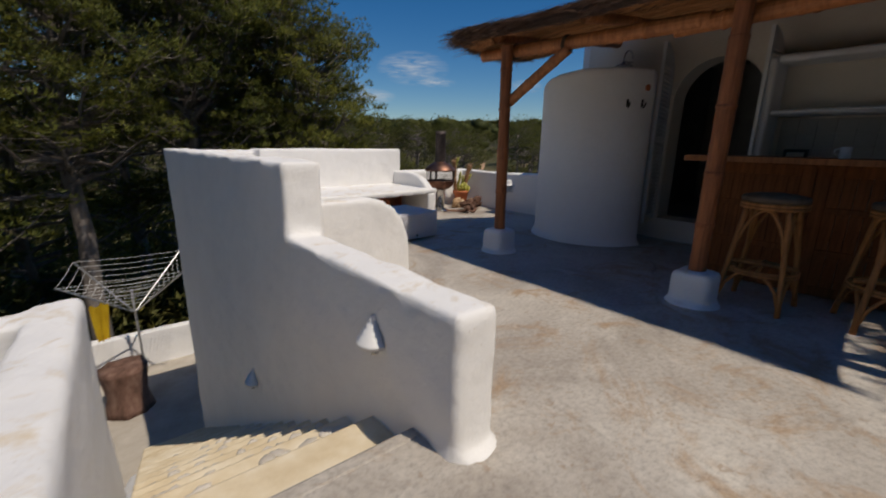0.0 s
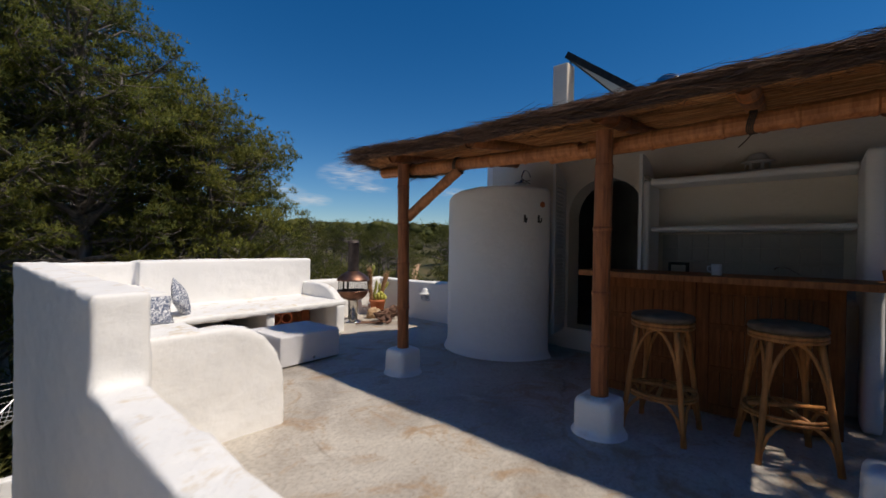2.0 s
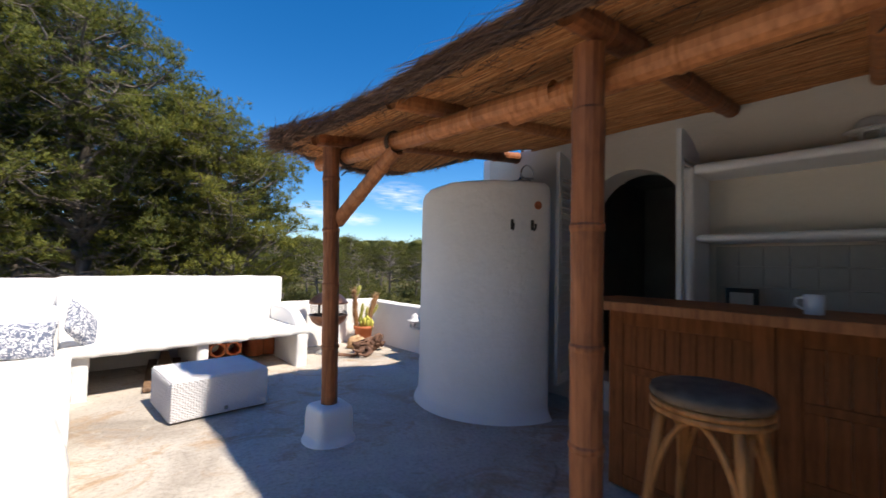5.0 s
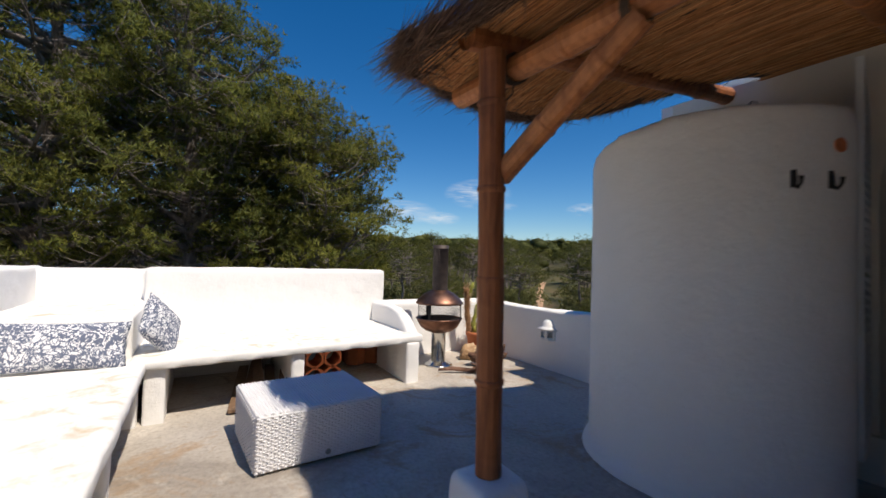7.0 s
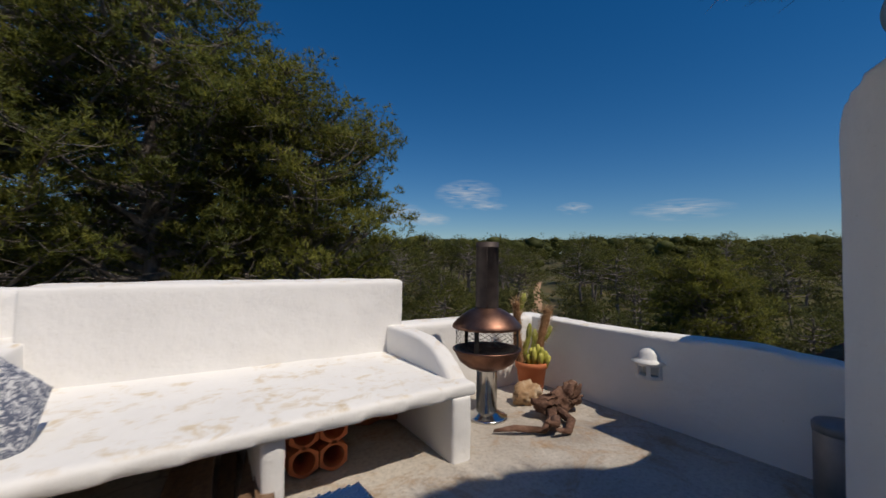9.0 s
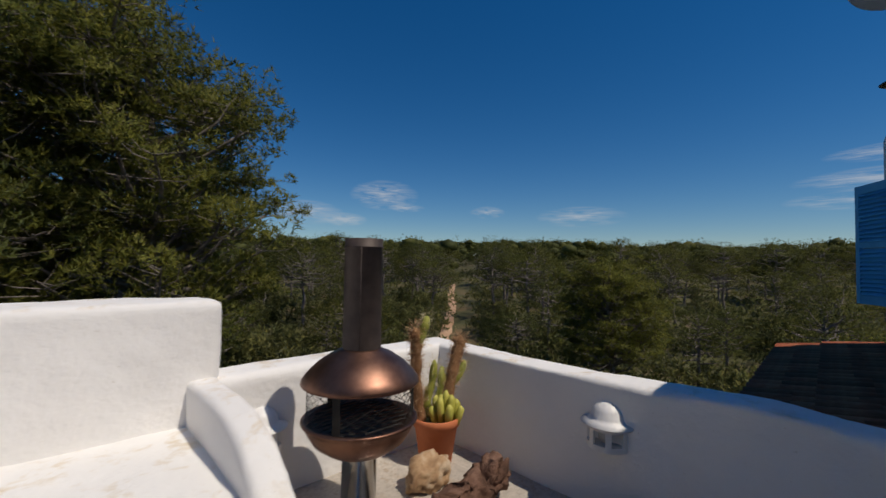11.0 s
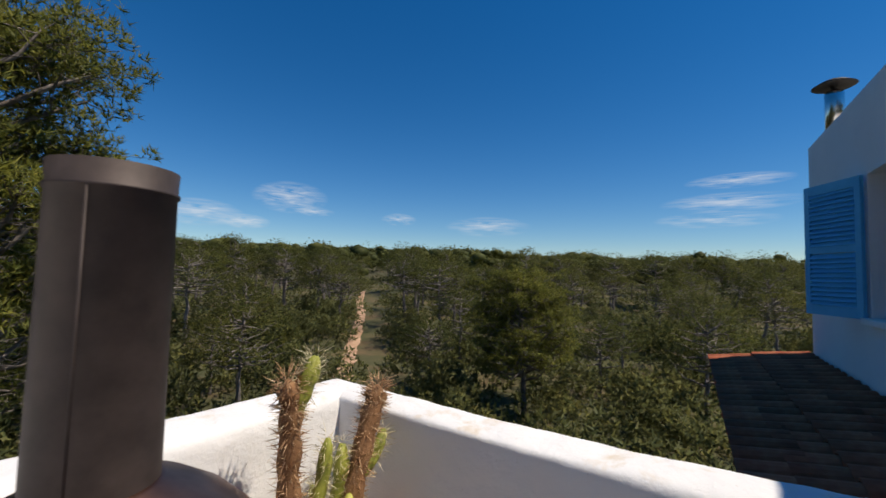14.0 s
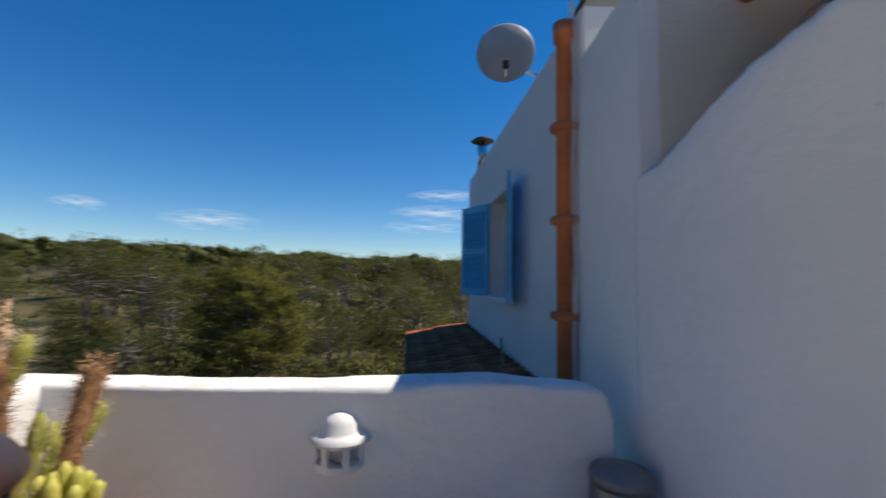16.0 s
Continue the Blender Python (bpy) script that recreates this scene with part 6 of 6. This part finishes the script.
# one larger pine in front of the wood
tree_thing(91, pose(22.6, 12.4, ground_height(22.6, 12.4), 0, 0, 20), "dark broad pine standing out from the wood", "pines of the wood", height=6.7, spread=2.6, bare=0.34, clusters=80, per=18, size=0.14, blades=5, width=0.014, twigs=4, flat=0.7, extra=12, tuft=0.25)

# shrubs under the trees and along the slope
def shrub_mesh(seed, r, h, n, size, width):
    rng = np.random.default_rng(seed)
    lumps = rng.normal(size=(13, 3)) * np.array([r * 0.5, r * 0.5, h * 0.16]) + np.array([0, 0, h * 0.45])
    rad = rng.uniform(0.3, 0.55, 13) * r
    v, f, nv = puffs(rng, lumps, rad, n // 13, size, 4, width, 0.9)
    return mesh_from_arrays("shrub", v, f, M_SHRUB, nv)


SHRUBS = [shrub_mesh(7, 1.3, 1.9, 420, 0.2, 0.034), shrub_mesh(8, 1.8, 1.6, 420, 0.22, 0.036), shrub_mesh(9, 1.1, 2.6, 420, 0.19, 0.034)]
placed = 0
while placed < 250:
    a, r = radians(rng.uniform(-8, 135)), 8.5 + 45 * rng.random() ** 1.0
    x, y = 4 + r * math.cos(a), 4 + r * math.sin(a)
    if (y < 5.5 and x < 16) or (y < 13.4 and x < 6.5) or not clear_of_track(x, y, 1.7):
        continue
    o = new("shrub", SHRUBS[placed % 3])
    s = rng.uniform(0.7, 1.5)
    o.matrix_world = pose(x, y, ground_height(x, y) - 0.1, 0, 0, rng.uniform(0, 360)) @ Matrix.Diagonal((s, s, s, 1))
    tagged(o, "leafy grey-green shrub of the undergrowth", "shrub", "undergrowth shrubs")
    placed += 1

# low undergrowth over the whole wood floor
n = 26000
a = np.radians(rng.uniform(-14, 130, n))
r = 12 + 85 * rng.random(n) ** 0.75
px, py = 4 + r * np.cos(a), 4 + r * np.sin(a)
keep = np.array([clear_of_track(x, y, 1.0) and not (y < 7.5 and x < 13) and not (x < 5 and y < 10.8) and noise.noise((x * 0.16, y * 0.16, 4)) > -0.28 for x, y in zip(px, py)])
px, py = px[keep], py[keep]
pz = np.array([ground_height(x, y) for x, y in zip(px, py)]) + rng.random(len(px)) ** 2 * 0.7 * (1 + 0.6 * np.array([noise.noise((x * 0.2, y * 0.2, 8)) for x, y in zip(px, py)]))
v, f = tufts(rng, np.stack((px, py, pz), axis=1), 0.34, 6, 0.07, 0.8)
tagged(new("undergrowth", mesh_from_arrays("undergrowth", v, f, M_SHRUB)), "dense grey-green scrub under the pines", "undergrowth", kind="stuff")

# far woods up to the skyline, one mass of crowns
n = 1700
a = np.radians(rng.uniform(-14, 116, n))
r = 66 + 190 * rng.random(n) ** 0.7
fx, fy = 4 + r * np.cos(a), 4 + r * np.sin(a)
fh = np.array([ground_height(x, y) for x, y in zip(fx, fy)])
cents, rads, hubs = [], [], []
for x, y, h in zip(fx, fy, fh):
    t = rng.uniform(4.8, 9.2)
    w = rng.uniform(1.7, 3.0)
    for _ in range(4):
        cents.append((x + rng.normal() * w * 0.55, y + rng.normal() * w * 0.55, h + t - w * 0.55 - abs(rng.normal()) * 0.6))
        rads.append(w * rng.uniform(0.6, 0.95))
        hubs.append((x, y, h + t - w - 1.5))
v, f, nv = puffs(rng, np.array(cents), np.array(rads), 25, 0.30, 3, 0.075, 0.68, 0.62, np.array(hubs), 0.4)
o = new("far_woods", mesh_from_arrays("far_woods", v, f, M_WOODS, nv))
tagged(o, "unbroken olive-green pine wood up to the skyline", "woods", kind="stuff")

# pine south of the terrace that throws dappled shade on the floor by the bar
tree_thing(130, pose(5.35, -5.8, ground_height(5.35, -5.8)), "tall Aleppo pine south of the terrace", "pines near the terrace", height=12.2, spread=2.3, bare=0.64, clusters=112, per=30, size=0.22, blades=8, width=0.026, twigs=4, puff=0.26)

# unseen pines added to the south and west to block the low sky
for i, (x, y, h) in enumerate(((-7.0, -4.5, 13.0), (-5.5, -9.0, 13.5), (-1.0, -12.5, 13.5), (9.5, -11.0, 13.0), (-10.0, 1.5, 13.0), (2.6, -14.0, 14.0))):
    tree_thing(150 + i, pose(x, y, ground_height(x, y), 0, 0, 50 * i), "unseen pine added to block low sky light", "pines near the terrace", height=h, spread=3.4, bare=0.12, clusters=46, per=16, size=0.4, blades=3, width=0.09, puff=0.33, extra=1, core=0.7)

# thin clouds, far off
M_CLOUD = bpy.data.materials.new("thin_cloud")
M_CLOUD.use_nodes = True
nt = M_CLOUD.node_tree
nt.nodes.clear()
out = nt.nodes.new("ShaderNodeOutputMaterial")
clear = nt.nodes.new("ShaderNodeBsdfTransparent")
# emission stands in for sunlight on the cloud
glow = add(nt, "ShaderNodeEmission", Strength=0.75)
glow.inputs["Color"].default_value = (0.86, 0.92, 1.0, 1)
mx = nt.nodes.new("ShaderNodeMixShader")
uvw = coords(nt, (1, 1, 1), "Generated")
grad = nt.nodes.new("ShaderNodeTexGradient")
grad.gradient_type = "SPHERICAL"
mp = nt.nodes.new("ShaderNodeMapping")
mp.inputs["Location"].default_value = (-1, -1, 0)
mp.inputs["Scale"].default_value = (2, 2, 0)
nt.links.new(uvw, mp.inputs["Vector"])
nt.links.new(mp.outputs["Vector"], grad.inputs["Vector"])
wisp = noise_tex(nt, coords(nt, (1.6, 4.5, 1), "Generated"), 1.7, 7, 0.6, 0.9)
own = noise_tex(nt, world_coords(nt, (0.006, 0.006, 0.03)), 1.0, 3, 0.5)
soft = ramp(nt, math_node(nt, "ADD", math_node(nt, "MULTIPLY", wisp, 0.7), math_node(nt, "MULTIPLY", own, 0.3)), [(0.42, (0, 0, 0)), (0.66, (1, 1, 1))])
dens = math_node(nt, "MULTIPLY", math_node(nt, "POWER", grad.outputs["Fac"], 0.8), soft)
nt.links.new(ramp(nt, dens, [(0.0, (0, 0, 0)), (0.6, (0.5,) * 3)]), mx.inputs[0])
nt.links.new(clear.outputs[0], mx.inputs[1])
nt.links.new(glow.outputs[0], mx.inputs[2])
nt.links.new(mx.outputs[0], out.inputs["Surface"])
CLOUDS = [(680, 973, 194, 142, 63), (733, 939, 160, 80, 18), (498, 1085, 137, 148, 50), (592, 1039, 122, 92, 28), (1051, 567, 136, 177, 42), (903, 779, 150, 74, 26),
          (1186, -4, 186, 212, 34), (1191, 25, 146, 191, 30), (1177, -22, 235, 159, 26)]
for x, y, z, w, h in CLOUDS:
    c = Vector((4 + x, 4 + y, 1.3 + z))
    o = raw("cloud", [(-w * 0.7, -h * 0.7, 0), (w * 0.7, -h * 0.7, 0), (w * 0.7, h * 0.7, 0), (-w * 0.7, h * 0.7, 0)], [(0, 1, 2, 3)], M_CLOUD)
    o.matrix_world = look(c, (4, 4, 1.3))
    tagged(o, "thin white wisp of cloud", "cloud", kind="structure")
